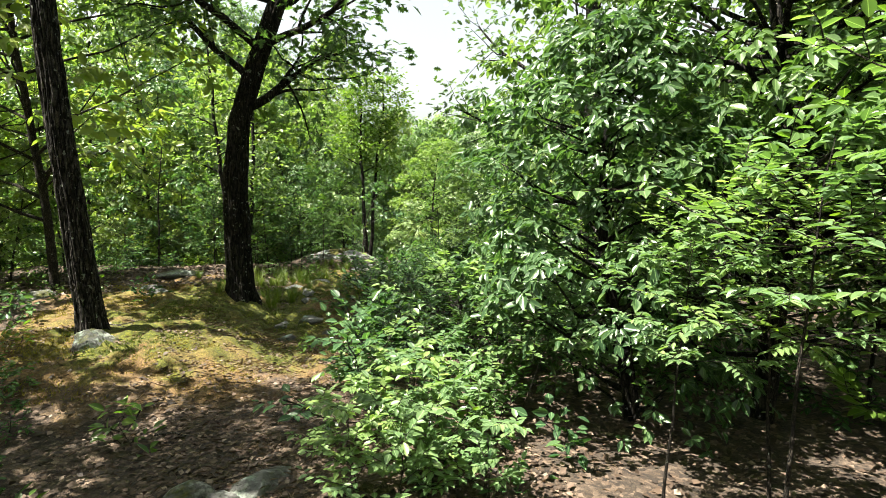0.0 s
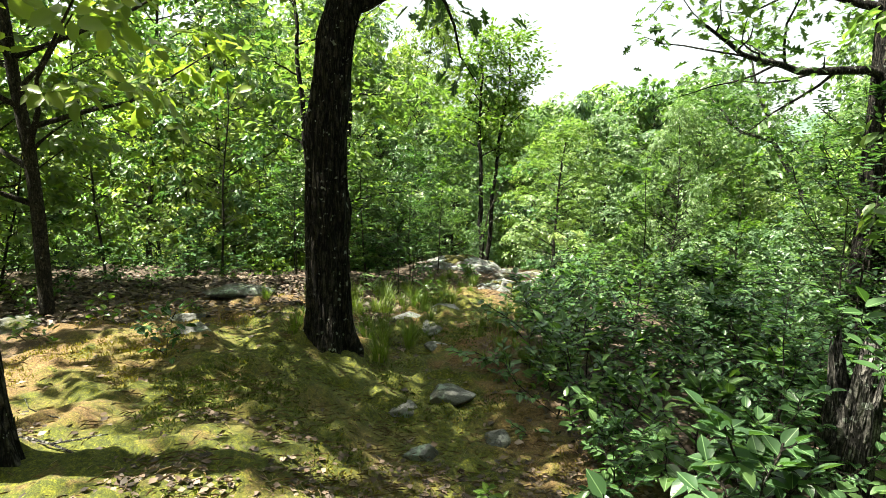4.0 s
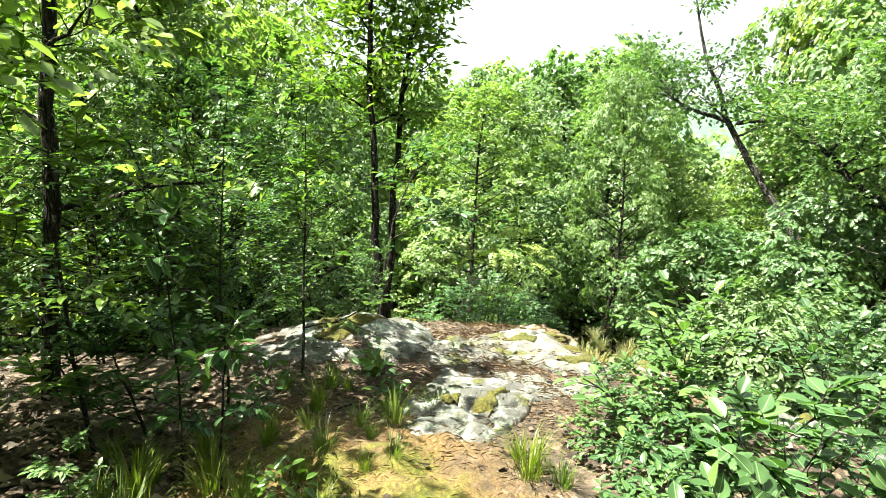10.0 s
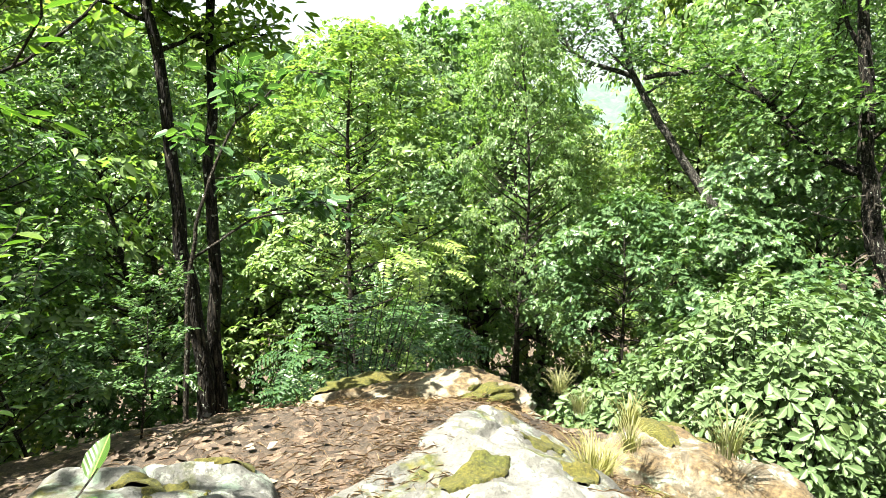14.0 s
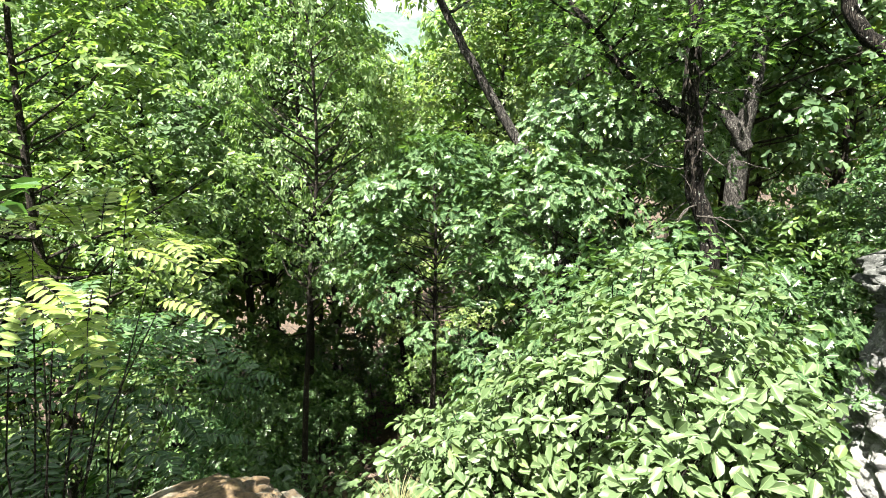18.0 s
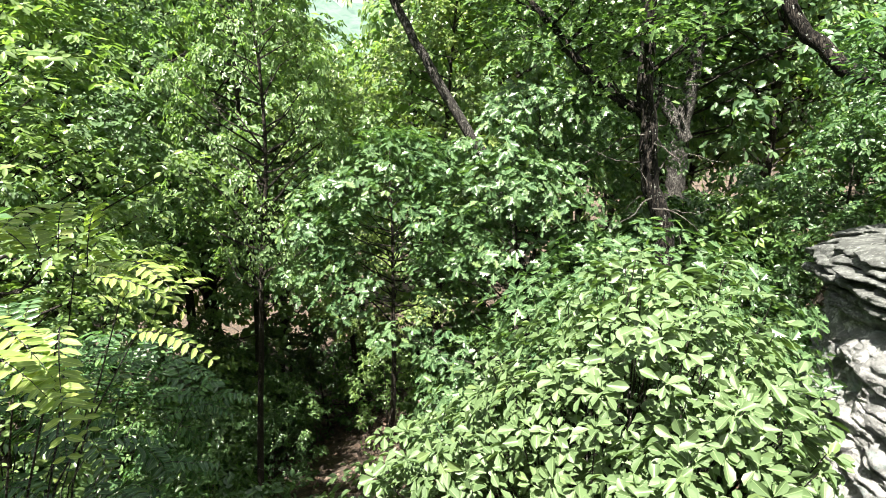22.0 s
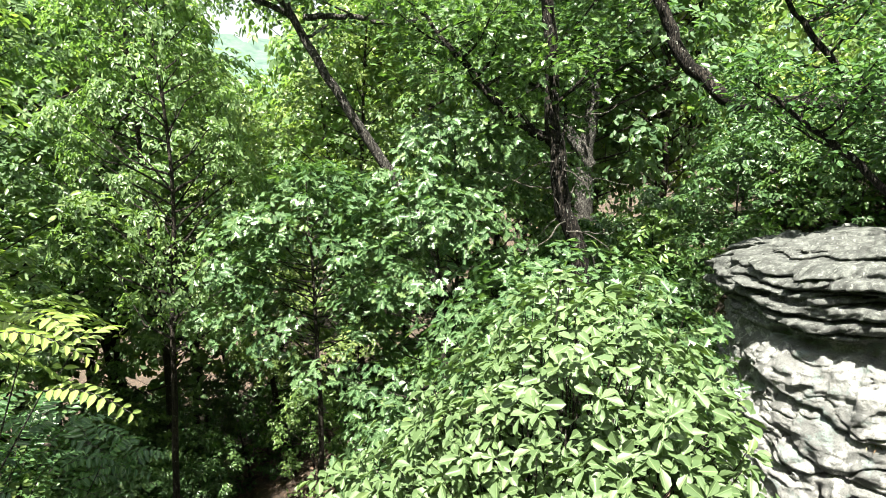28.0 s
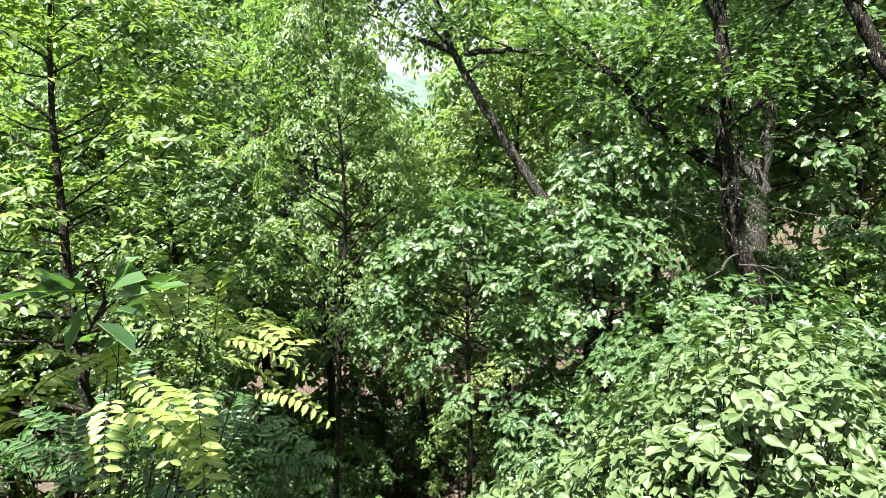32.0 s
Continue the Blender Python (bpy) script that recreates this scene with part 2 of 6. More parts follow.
def rock_material(name, base, pale, dark, moss=0.5, lichen=(0.20, 0.25, 0.21), growth=((0.012, 0.018, 0.002), (0.045, 0.05, 0.006), (0.11, 0.095, 0.015))):
    m, t, b = material(name)
    co = t.nodes.new("ShaderNodeNewGeometry").outputs["Position"]
    big = noise_out(t, 2.2, 6, 0.6, co)
    fine = noise_out(t, 26, 6, 0.7, co)
    col = ramp(t, big, [(0.33, dark), (0.5, base), (0.66, pale)])
    col = mix(t, 0.35, col, ramp(t, fine, [(0.3, dark), (0.7, pale)]))
    col = mix(t, ramp(t, noise_out(t, 1.1, 5, 0.65, co), [(0.44, (0, 0, 0)), (0.58, (0.85, 0.85, 0.85))]), col, mix(t, noise_out(t, 18, 4, 0.6, co), dark, tuple(c * 0.55 for c in base)))
    lic = ramp(t, noise_out(t, 9, 6, 0.7, co), [(0.5, (0, 0, 0)), (0.6, (1, 1, 1))])
    col = mix(t, lic, col, mix(t, ramp(t, noise_out(t, 3.1, 2, 0.5, co), [(0.45, (0, 0, 0)), (0.55, (1, 1, 1))]), pale, lichen))
    pits = ramp(t, noise_out(t, 60, 4, 0.6, co), [(0.3, (0.25, 0.25, 0.25)), (0.45, (1, 1, 1))])
    col = mix(t, 0.7, col, pits, "MULTIPLY")
    if moss:
        up = t.nodes.new("ShaderNodeSeparateXYZ")
        t.links.new(t.nodes.new("ShaderNodeNewGeometry").outputs["Normal"], up.inputs[0])
        a = t.nodes.new("ShaderNodeMath")
        a.operation = "MULTIPLY"
        t.links.new(ramp(t, up.outputs[2], [(0.45, (0, 0, 0)), (0.85, (1, 1, 1))]), a.inputs[0])
        t.links.new(ramp(t, noise_out(t, 2.6, 5, 0.65, co), [(0.62 - 0.25 * moss, (0, 0, 0)), (0.70 - 0.25 * moss, (1, 1, 1))]), a.inputs[1])
        mosscol = ramp(t, noise_out(t, 30, 4, 0.6, co), [(0.3, growth[0]), (0.5, growth[1]), (0.72, growth[2])])
        col = mix(t, a.outputs[0], col, mosscol)
    t.links.new(col, b.inputs["Base Color"])
    b.inputs["Roughness"].default_value = 0.88
    add = t.nodes.new("ShaderNodeMath")
    add.operation = "ADD"
    t.links.new(big, add.inputs[0])
    t.links.new(fine, add.inputs[1])
    bump(t, b, add.outputs[0], 0.8, 0.03)
    return m


ROCK = rock_material("lichen_rock", (0.105, 0.104, 0.1), (0.235, 0.234, 0.226), (0.034, 0.034, 0.033), 0.25)
ROCK_BARE = rock_material("bare_rock", (0.098, 0.095, 0.09), (0.205, 0.2, 0.19), (0.03, 0.03, 0.029), 0.3)
ROCK_DARK = rock_material("dark_lichen_rock", (0.055, 0.06, 0.056), (0.23, 0.245, 0.225), (0.014, 0.015, 0.014), 0.2, (0.15, 0.19, 0.155))
ROCK_MOSSY = rock_material("mossy_rock", (0.15, 0.125, 0.09), (0.28, 0.24, 0.18), (0.05, 0.042, 0.03), 0.75, growth=((0.02, 0.013, 0.006), (0.075, 0.05, 0.024), (0.16, 0.115, 0.06)))


def ground_material():
    m, t, b = material("forest_floor")
    co = t.nodes.new("ShaderNodeNewGeometry").outputs["Position"]
    fine = noise_out(t, 42, 5, 0.7, co)
    # torn dead leaves: flat cells, each with its own tone
    bent = t.nodes.new("ShaderNodeVectorMath")
    bent.operation = "MULTIPLY_ADD"
    t.links.new(noise_out(t, 16, 3, 0.6, co, 1), bent.inputs[0])
    bent.inputs[1].default_value = (0.06, 0.06, 0.06)
    t.links.new(co, bent.inputs[2])
    cells = node(t, "ShaderNodeTexVoronoi", Scale=26.0)
    t.links.new(bent.outputs[0], cells.inputs["Vector"])
    hue = t.nodes.new("ShaderNodeSeparateColor")
    t.links.new(cells.outputs["Color"], hue.inputs[0])
    leaf = ramp(t, hue.outputs[0], [(0.0, (0.012, 0.008, 0.006)), (0.35, (0.04, 0.026, 0.018)), (0.7, (0.09, 0.06, 0.042)), (1.0, (0.17, 0.125, 0.095))])
    crumbs = ramp(t, fine, [(0.28, (0.008, 0.006, 0.004)), (0.48, (0.03, 0.021, 0.015)), (0.62, (0.07, 0.05, 0.037)), (0.78, (0.15, 0.115, 0.088))])
    litter = mix(t, ramp(t, noise_out(t, 5, 4, 0.6, co), [(0.38, (0, 0, 0)), (0.58, (1, 1, 1))]), crumbs, leaf)
    # rusty needle duff
    duff = ramp(t, noise_out(t, 60, 5, 0.75, co), [(0.28, (0.022, 0.012, 0.005)), (0.5, (0.115, 0.068, 0.024)), (0.72, (0.25, 0.165, 0.068))])
    moss = ramp(t, noise_out(t, 34, 5, 0.65, co), [(0.25, (0.022, 0.018, 0.004)), (0.5, (0.105, 0.082, 0.019)), (0.72, (0.24, 0.182, 0.05))])
    green = ramp(t, noise_out(t, 40, 5, 0.7, co), [(0.25, (0.007, 0.011, 0.001)), (0.5, (0.055, 0.064, 0.003)), (0.72, (0.17, 0.165, 0.012))])
    # deeper green is mixed into the moss where shade falls on it
    shady = t.nodes.new("ShaderNodeAttribute")
    shady.attribute_name = "shade_green"
    g = t.nodes.new("ShaderNodeMath")
    g.operation = "MULTIPLY_ADD"
    t.links.new(shady.outputs["Fac"], g.inputs[0])
    g.inputs[1].default_value = 0.22
    t.links.new(noise_out(t, 1.9, 5, 0.6, co), g.inputs[2])
    moss = mix(t, ramp(t, g.outputs[0], [(0.46, (0, 0, 0)), (0.62, (1, 1, 1))]), moss, green)
    at = t.nodes.new("ShaderNodeAttribute")
    at.attribute_name = "moss"

    def cover(scale, lo, hi):
        f = t.nodes.new("ShaderNodeMath")
        f.operation = "ADD"
        t.links.new(at.outputs["Fac"], f.inputs[0])
        t.links.new(noise_out(t, scale, 6, 0.7, co), f.inputs[1])
        return ramp(t, f.outputs[0], [(lo, (0, 0, 0)), (hi, (1, 1, 1))])

    col = mix(t, cover(1.3, 0.68, 0.84), litter, duff)
    col = mix(t, cover(2.7, 0.84, 0.96), col, moss)
    col = mix(t, 1.0, col, ramp(t, noise_out(t, 150, 3, 0.7, co), [(0.3, (0.35, 0.35, 0.35)), (0.5, (1.0, 1.0, 1.0)), (0.7, (1.75, 1.7, 1.6))]), "MULTIPLY")
    t.links.new(col, b.inputs["Base Color"])
    b.inputs["Roughness"].default_value = 0.95
    high = t.nodes.new("ShaderNodeMath")
    high.operation = "ADD"
    t.links.new(fine, high.inputs[0])
    t.links.new(hue.outputs[1], high.inputs[1])
    bump(t, b, high.outputs[0], 0.9, 0.022)
    return m


GROUND = ground_material()

# ---- the lie of the land ----
EDGE = np.array([(-90, 30), (-12, 21), (-5, 18.6), (0, 17.6), (2.0, 18.0), (3.9, 17.5), (5.2, 16.4), (5.9, 15.2), (5.5, 14.2), (5.6, 13.0), (6.0, 11.6), (7.4, 10.6), (9.5, 11.2), (14, 12.5), (30, 8), (90, -10)], float)
TRAIL = np.array([(0.6, -4), (0.0, 0), (-0.1, 2), (-0.25, 4), (-0.45, 5.6), (-0.1, 7.2), (0.25, 8.3), (0.6, 9.8), (0.95, 10.9), (1.5, 11.7), (2.5, 13.3), (3.3, 14.3)], float)


def along(P, line):
    """Distance of the points P (n, 2) from a line of corners, and the side (+1 to its left)."""
    best, side = np.full(len(P), 1e9), np.ones(len(P))
    for a, b in zip(line[:-1], line[1:]):
        ab = b - a
        t = np.clip(((P - a) @ ab) / (ab @ ab), 0, 1)
        v = P - (a + t[:, None] * ab)
        d = np.hypot(v[:, 0], v[:, 1])
        c = ab[0] * v[:, 1] - ab[1] * v[:, 0]
        new_one = d < best - 1e-9
        best, side = np.where(new_one, d, best), np.where(new_one, np.sign(c), side)
    return best, side


def land(x, y, detail=True):
    x, y = np.atleast_1d(np.asarray(x, float)), np.atleast_1d(np.asarray(y, float))
    P = np.stack([x, y], 1)
    d, s = along(P, EDGE)
    d = d * s
    z = np.interp(y, [-10, -6, 0, 3.5, 6, 8, 12, 14, 16], [0.9, 0.8, 0.56, 0.33, 0.16, 0.08, 0.10, 0.03, -0.05])
    z = z + 0.36 * step(0.2, -1.1, x) * step(4.0, 6.5, y) * (1 - step(11, 14.5, y))
    z = z - 0.10 * np.clip(x - 1.2, 0, 3) * (1 - step(9, 13, y))
    z = z + 0.30 * np.exp(-(((x - 1.3) / 1.0) ** 2 + ((y - 14.1) / 0.75) ** 2))
    z = z + 0.25 * step(7.5, 10, x)
    z = z - 1.15 * step(-2.4, 0.0, d)
    z = z - 3.0 * step(0.0, 1.3, d) - 0.46 * np.clip(d - 0.8, 0, 22) - 0.12 * np.clip(d - 22, 0, 120)
    if detail:
        q = np.stack([x, y, 0 * x], 1)
        z = z + 0.05 * fbm(q * 0.9, 4) + 0.025 * fbm(q * 4.0, 3) * (np.hypot(x - 1, y - 8) < 25) + 0.5 * step(25, 60, np.hypot(x, y - 10)) * fbm(q * 0.07, 3)
    return z


def lz(x, y):
    return float(land(x, y)[0])


# spaced finely where the trail runs, coarsely out to the horizon
def spaced(lo, hi, a, b, fine):
    inner = np.arange(a, b, fine)
    grow = np.cumsum(fine * 1.16 ** np.arange(1, 60))
    left, right = a - grow, b + grow
    return np.concatenate([left[left > lo][::-1], inner, right[right < hi]])


gx, gy = spaced(-900, 900, -5.0, 7.0, 0.055), spaced(-900, 900, -0.5, 18.5, 0.055)
XX, YY = np.meshgrid(gx, gy)
ZZ = land(XX.ravel(), YY.ravel()).reshape(XX.shape)
P3 = np.stack([XX.ravel(), YY.ravel(), 0 * XX.ravel()], 1)
near_trail, _ = along(P3[:, :2], TRAIL)
mossy = 0.46 * np.exp(-(((P3[:, 0] + 1.0) / 2.3) ** 4 + ((P3[:, 1] - 8.0) / 3.1) ** 4)) + 0.48 * np.exp(-(((P3[:, 0] - 1.0) / 1.0) ** 2 + ((P3[:, 1] - 11.6) / 1.6) ** 2)) + 0.3 * np.exp(-(((P3[:, 0] - 4) / 1.6) ** 2 + ((P3[:, 1] - 15.6) / 1.6) ** 2)) + 0.12 * np.exp(-(near_trail / 1.2) ** 2) * step(4.5, 6.5, P3[:, 1]) * (1 - step(8.5, 10, P3[:, 1]))
# mask of greener moss, its darkness painting the shade beside the oaks
shade_green = np.exp(-(((P3[:, 0] + 0.35) / 1.25) ** 2 + ((P3[:, 1] - 8.6) / 1.5) ** 2)) + 0.8 * np.exp(-(((P3[:, 0] + 1.5) / 0.6) ** 2 + ((P3[:, 1] - 6.5) / 0.9) ** 2)) + 0.9 * np.exp(-(((P3[:, 0] - 0.6) / 1.1) ** 2 + ((P3[:, 1] - 11.4) / 2.0) ** 2))
tuft = np.maximum(0, fbm(P3 * 8.0, 3)) * np.clip(mossy * 3 - 0.2, 0, 1) * (0.05 + 0.035 * shade_green) + np.maximum(0, fbm(P3 * 2.6, 2)) * np.clip(mossy * 3 - 0.4, 0, 1) * 0.035
ground_me = grid_mesh("ground", np.stack([XX, YY, ZZ + tuft.reshape(XX.shape)], -1))
ground_me.attributes.new("moss", "FLOAT", "POINT").data.foreach_set("value", mossy.astype(np.float32))
ground_me.attributes.new("shade_green", "FLOAT", "POINT").data.foreach_set("value", shade_green.astype(np.float32))
ground = tagged(part("ground", ground_me, GROUND), "brown leaf litter, bare soil and yellow-green moss on a sloping forest floor", "ground", kind="structure")


# ---- rocks ----
MOSS, t, b = material("cushion_moss")
co = t.nodes.new("ShaderNodeNewGeometry").outputs["Position"]
tone = noise_out(t, 60, 4, 0.7, co)
t.links.new(mix(t, noise_out(t, 5, 3, 0.6, co), ramp(t, tone, [(0.3, (0.010, 0.018, 0.002)), (0.55, (0.04, 0.052, 0.005)), (0.75, (0.09, 0.1, 0.013))]), ramp(t, tone, [(0.3, (0.025, 0.021, 0.003)), (0.55, (0.085, 0.066, 0.009)), (0.75, (0.16, 0.12, 0.02))])), b.inputs["Base Color"])
b.inputs["Roughness"].default_value = 0.95
bump(t, b, tone, 1.0, 0.015)


def broken_stone(name, at, size, seed, mat, label, turn=0.0, cuts=11, res=36, lean=(0, 0), group="", planes=()):
    """A stone with broken flat faces, blunt edges and a pitted skin; the origin is at its base."""
    rng = np.random.default_rng(int(seed * 13) + 1)
    u, v = np.meshgrid(np.linspace(0, 2 * np.pi, res * 2, endpoint=False), np.linspace(-0.5 * np.pi, 0.5 * np.pi, res))
    S = np.stack([np.cos(v) * np.cos(u), np.cos(v) * np.sin(u), np.sin(v)], -1).reshape(-1, 3)
    faces = unit(rng.normal(0, 1, (cuts, 3)) + np.array([0, 0, 0.15]))
    reach = rng.uniform(0.62, 0.95, cuts)
    if planes:
        faces, reach = unit(np.array([q[:3] for q in planes])), np.array([q[3] for q in planes])
    R = np.min(np.where(S @ faces.T > 0.05, reach / np.maximum(S @ faces.T, 0.05), 9.0), 1)
    R = np.minimum(R, 1.25) * (1 + 0.05 * fbm(S * 2.2 + seed, 3) + 0.025 * fbm(S * 8 + seed, 3))
    ob = part(name, grid_mesh(name, (S * R[:, None] * np.array(size)).reshape(res, res * 2, 3), False, True), mat)
    ob.matrix_world = pose(at[0], at[1], at[2], lean[0], lean[1], turn)
    return tagged(ob, label, "rock", group)


def boulder(name, at, size, seed, mat, label, turn=0.0, res=28, rough=0.28, flat=0.3, category="rock", group="", cushions=0):
    """A weathered stone, sunk a little into the ground; the origin is at its base."""
    u, v = np.meshgrid(np.linspace(0, 2 * np.pi, res * 2, endpoint=False), np.linspace(-0.5 * np.pi, 0.5 * np.pi, res))
    S = np.stack([np.cos(v) * np.cos(u), np.cos(v) * np.sin(u), np.sin(v)], -1).reshape(-1, 3)
    S = np.sign(S) * np.abs(S) ** 0.75
    d = 1 + rough * fbm(S * 1.3 + seed * 7.7, 4) + 0.10 * fbm(S * 4 + seed, 4) - 0.16 * np.exp(-(vnoise(S * 2.3 + seed * 1.9) / 0.07) ** 2)
    cells = np.round(fbm(S * 1.1 + seed * 3.1, 2) * 4) / 4
    S = S * (d + 0.16 * cells)[:, None]
    S[:, 2] = np.where(S[:, 2] > 0, S[:, 2] * (1 - flat) + flat * 0.5 * np.tanh(S[:, 2] * 3), S[:, 2])
    V = (S * np.array(size)).reshape(res, res * 2, 3)
    ob = part(name, grid_mesh(name, V, True, True), mat)
    ob.matrix_world = pose(at[0], at[1], at[2], 0, 0, turn)
    rng = np.random.default_rng(int(seed * 10))
    for _ in range(cushions):
        # a pad of moss that follows the stone and swells in its middle
        i0, j0 = int(res * rng.uniform(0.66, 0.9)), int(rng.integers(0, res * 2))
        hi, hj = int(rng.integers(4, 8)), int(rng.integers(5, 12))
        ii, jj = np.clip(np.arange(i0 - hi, i0 + hi + 1), 0, res - 2), np.arange(j0 - hj, j0 + hj + 1) % (res * 2)
        Q = V[np.ix_(ii, jj)]
        di, dj = np.meshgrid(np.linspace(-1, 1, len(ii)), np.linspace(-1, 1, len(jj)), indexing="ij")
        edge = 1 - np.clip((di ** 2 + dj ** 2) * (1 + 0.5 * fbm(np.stack([di.ravel() * 2, dj.ravel() * 2, 0 * di.ravel() + j0], 1), 3).reshape(di.shape)), 0, 2)
        swell = np.where(edge > 0, 0.004 + 0.028 * np.clip(edge, 0, 1) ** 0.6, -0.02) + 0.006 * fbm(Q.reshape(-1, 3) * 14, 2).reshape(di.shape) * (edge > 0)
        part("moss_cushion", grid_mesh("moss_cushion", Q + (unit(Q / np.array(size)) + np.array([0, 0, 0.6])) * swell[..., None]), MOSS, ob, "golden green moss")
    return tagged(ob, label, category, group)


STONES = [  # x, y, half sizes, turn, rise
    (0.42, 8.35, 0.25, 0.17, 0.10, 10, 0.02), (0.48, 9.55, 0.15, 0.11, 0.09, 40, 0.03),
    (0.52, 10.35, 0.24, 0.16, 0.09, 80, 0.02), (0.78, 11.0, 0.27, 0.2, 0.09, 30, 0.02), (-1.68, 9.0, 0.26, 0.17, 0.13, 60, 0.03),
    (-1.70, 10.8, 0.42, 0.28, 0.14, 0, 0.04), (0.0, 8.05, 0.17, 0.12, 0.09, 0, 0.02), (0.60, 7.55, 0.14, 0.10, 0.08, 70, 0.02),
    (0.10, 7.35, 0.12, 0.10, 0.08, 15, 0.03), (-1.85, 9.5, 0.16, 0.11, 0.08, 15, 0.02), (-0.32, 3.0, 0.22, 0.15, 0.10, 10, 0.03),
    (-0.14, 3.3, 0.24, 0.15, 0.08, 50, 0.02), (-0.8, 2.6, 0.18, 0.12, 0.09, 80, 0.02), (-0.5, 3.25, 0.14, 0.1, 0.07, 25, 0.02),
    (-3.9, 8.2, 0.5, 0.35, 0.22, 35, 0.05), (0.30, 10.75, 0.2, 0.15, 0.07, 5, 0.02), (-3.4, 9.6, 0.3, 0.2, 0.12, 75, 0.03),
]
for n, (x, y, a, b, c, turn, rise) in enumerate(STONES):
    broken_stone("stone", (x, y, lz(x, y) + rise * 0.3), (a * 0.9, b * 0.9, c * 0.85), 3 + n, ROCK, "grey lichen-spotted stone bedded in the trail" if x > -1 else "grey mottled stone half sunk in moss and litter", turn, group="trail stones")
broken_stone("boulder", (-1.76, 6.2, lz(-1.76, 6.2) + 0.02), (0.28, 0.19, 0.27), 95, ROCK_DARK, "tilted grey boulder with pale green lichen against the oak", -8, 9, 64, planes=[
    (0.55, -0.2, 0.8, 0.42), (-0.25, -0.55, 0.8, 0.62), (0.1, -1.0, 0.2, 0.62), (-1.0, -0.2, 0.25, 0.66), (1.0, -0.2, 0.3, 0.95), (0.0, 1.0, 0.2, 0.6), (-0.5, 0.6, 0.7, 0.6), (0.5, -0.9, 0.1, 0.75)])


def bedrock(name, cx, cy, rx, ry, turn, rise, seed, mat, label, cushions=4, dip=(0.0, 0.0)):
    """Bedrock that breaks through the soil: a weathered, jointed hump whose rim runs under the ground."""
    n, c, s = 150, math.cos(radians(turn)), math.sin(radians(turn))
    U, W = np.meshgrid(np.linspace(-1.25, 1.25, n), np.linspace(-1.25, 1.25, n))
    u, w = U.ravel(), W.ravel()
    x, y = cx + c * u * rx - s * w * ry, cy + s * u * rx + c * w * ry
    q = np.stack([x, y, 0 * x + seed], 1)
    m = 1 - (np.abs(u) ** 2.4 + np.abs(w) ** 2.4) + 0.42 * fbm(q * 1.7, 4)
    swell = np.where(m > 0, np.clip(m, 0, 1) ** 0.55, m * 1.2)
    bed = (x * 0.5 + y * 0.85) * 3.1 + 0.7 * fbm(q * 1.3, 3)
    terrace = (np.floor(bed) + step(0.75, 1.0, bed - np.floor(bed))) - bed
    joint = np.exp(-(vnoise(np.stack([x * 2.1 + 0.8 * y, y * 1.3 - 0.4 * x, 0 * x + seed * 3], 1)) / 0.045) ** 2)
    z = rise * np.clip(swell, -0.6, 1.2) + np.clip(m * 2, 0, 1) * (0.05 * terrace + 0.055 * fbm(q * 2.6, 3) + 0.016 * fbm(q * 9, 3) - 0.05 * joint) + dip[0] * (x - cx) + dip[1] * (y - cy)
    z = np.where(m > 0, z, np.minimum(z, 0)) + land(x, y, False) - 0.16 * step(0.0, -0.35, m)
    base = lz(cx, cy)
    V = np.stack([x - cx, y - cy, z - base], -1).reshape(n, n, 3)
    ob = part(name, grid_mesh(name, V, True), mat)
    ob.matrix_world = pose(cx, cy, base)
    rng = np.random.default_rng(int(seed * 10) + 5)
    for _ in range(cushions):
        i0, j0, hi, hj = int(rng.integers(40, 110)), int(rng.integers(40, 110)), int(rng.integers(7, 14)), int(rng.integers(8, 20))
        Q = V[i0 - hi:i0 + hi + 1, j0 - hj:j0 + hj + 1]
        di, dj = np.meshgrid(np.linspace(-1, 1, Q.shape[0]), np.linspace(-1, 1, Q.shape[1]), indexing="ij")
        edge = 1 - np.clip((di ** 2 + dj ** 2) * (1 + 0.7 * fbm(np.stack([di.ravel() * 2, dj.ravel() * 2, 0 * di.ravel() + j0], 1), 3).reshape(di.shape)), 0, 2)
        up = np.where(edge > 0, 0.003 + 0.024 * np.clip(edge, 0, 1) ** 0.6, -0.03) + 0.008 * fbm(Q.reshape(-1, 3) * 16, 2).reshape(di.shape) * (edge > 0)
        part("moss_cushion", grid_mesh("moss_cushion", Q + np.array([0, -0.2, 1.0]) * up[..., None]), MOSS, ob, "golden green moss")
    return tagged(ob, label, "rock")


bedrock("rock_outcrop", 1.45, 14.1, 0.82, 0.55, 12, 0.11, 4.0, ROCK, "pale grey weathered bedrock hump with patches of yellow moss", 6)
bedrock("rock_outcrop", 1.95, 14.45, 0.42, 0.4, -15, 0.15, 6.3, ROCK, "bright grey bedrock knob streaked with dark lichen", 3)
bedrock("rock_slab", 3.05, 13.6, 1.2, 0.7, 18, 0.055, 8.1, ROCK_BARE, "bare pale bedrock slab worn by feet on the ledge", 2)
bedrock("rock_slab", 1.95, 12.75, 0.62, 0.4, 40, 0.05, 11.2, ROCK, "flat tan bedrock slab showing through moss and needles", 3)
bedrock("rock_slab", 3.75, 14.35, 0.75, 0.5, 35, 0.08, 13.7, ROCK_BARE, "cracked pale bedrock slab near the cliff edge", 2)
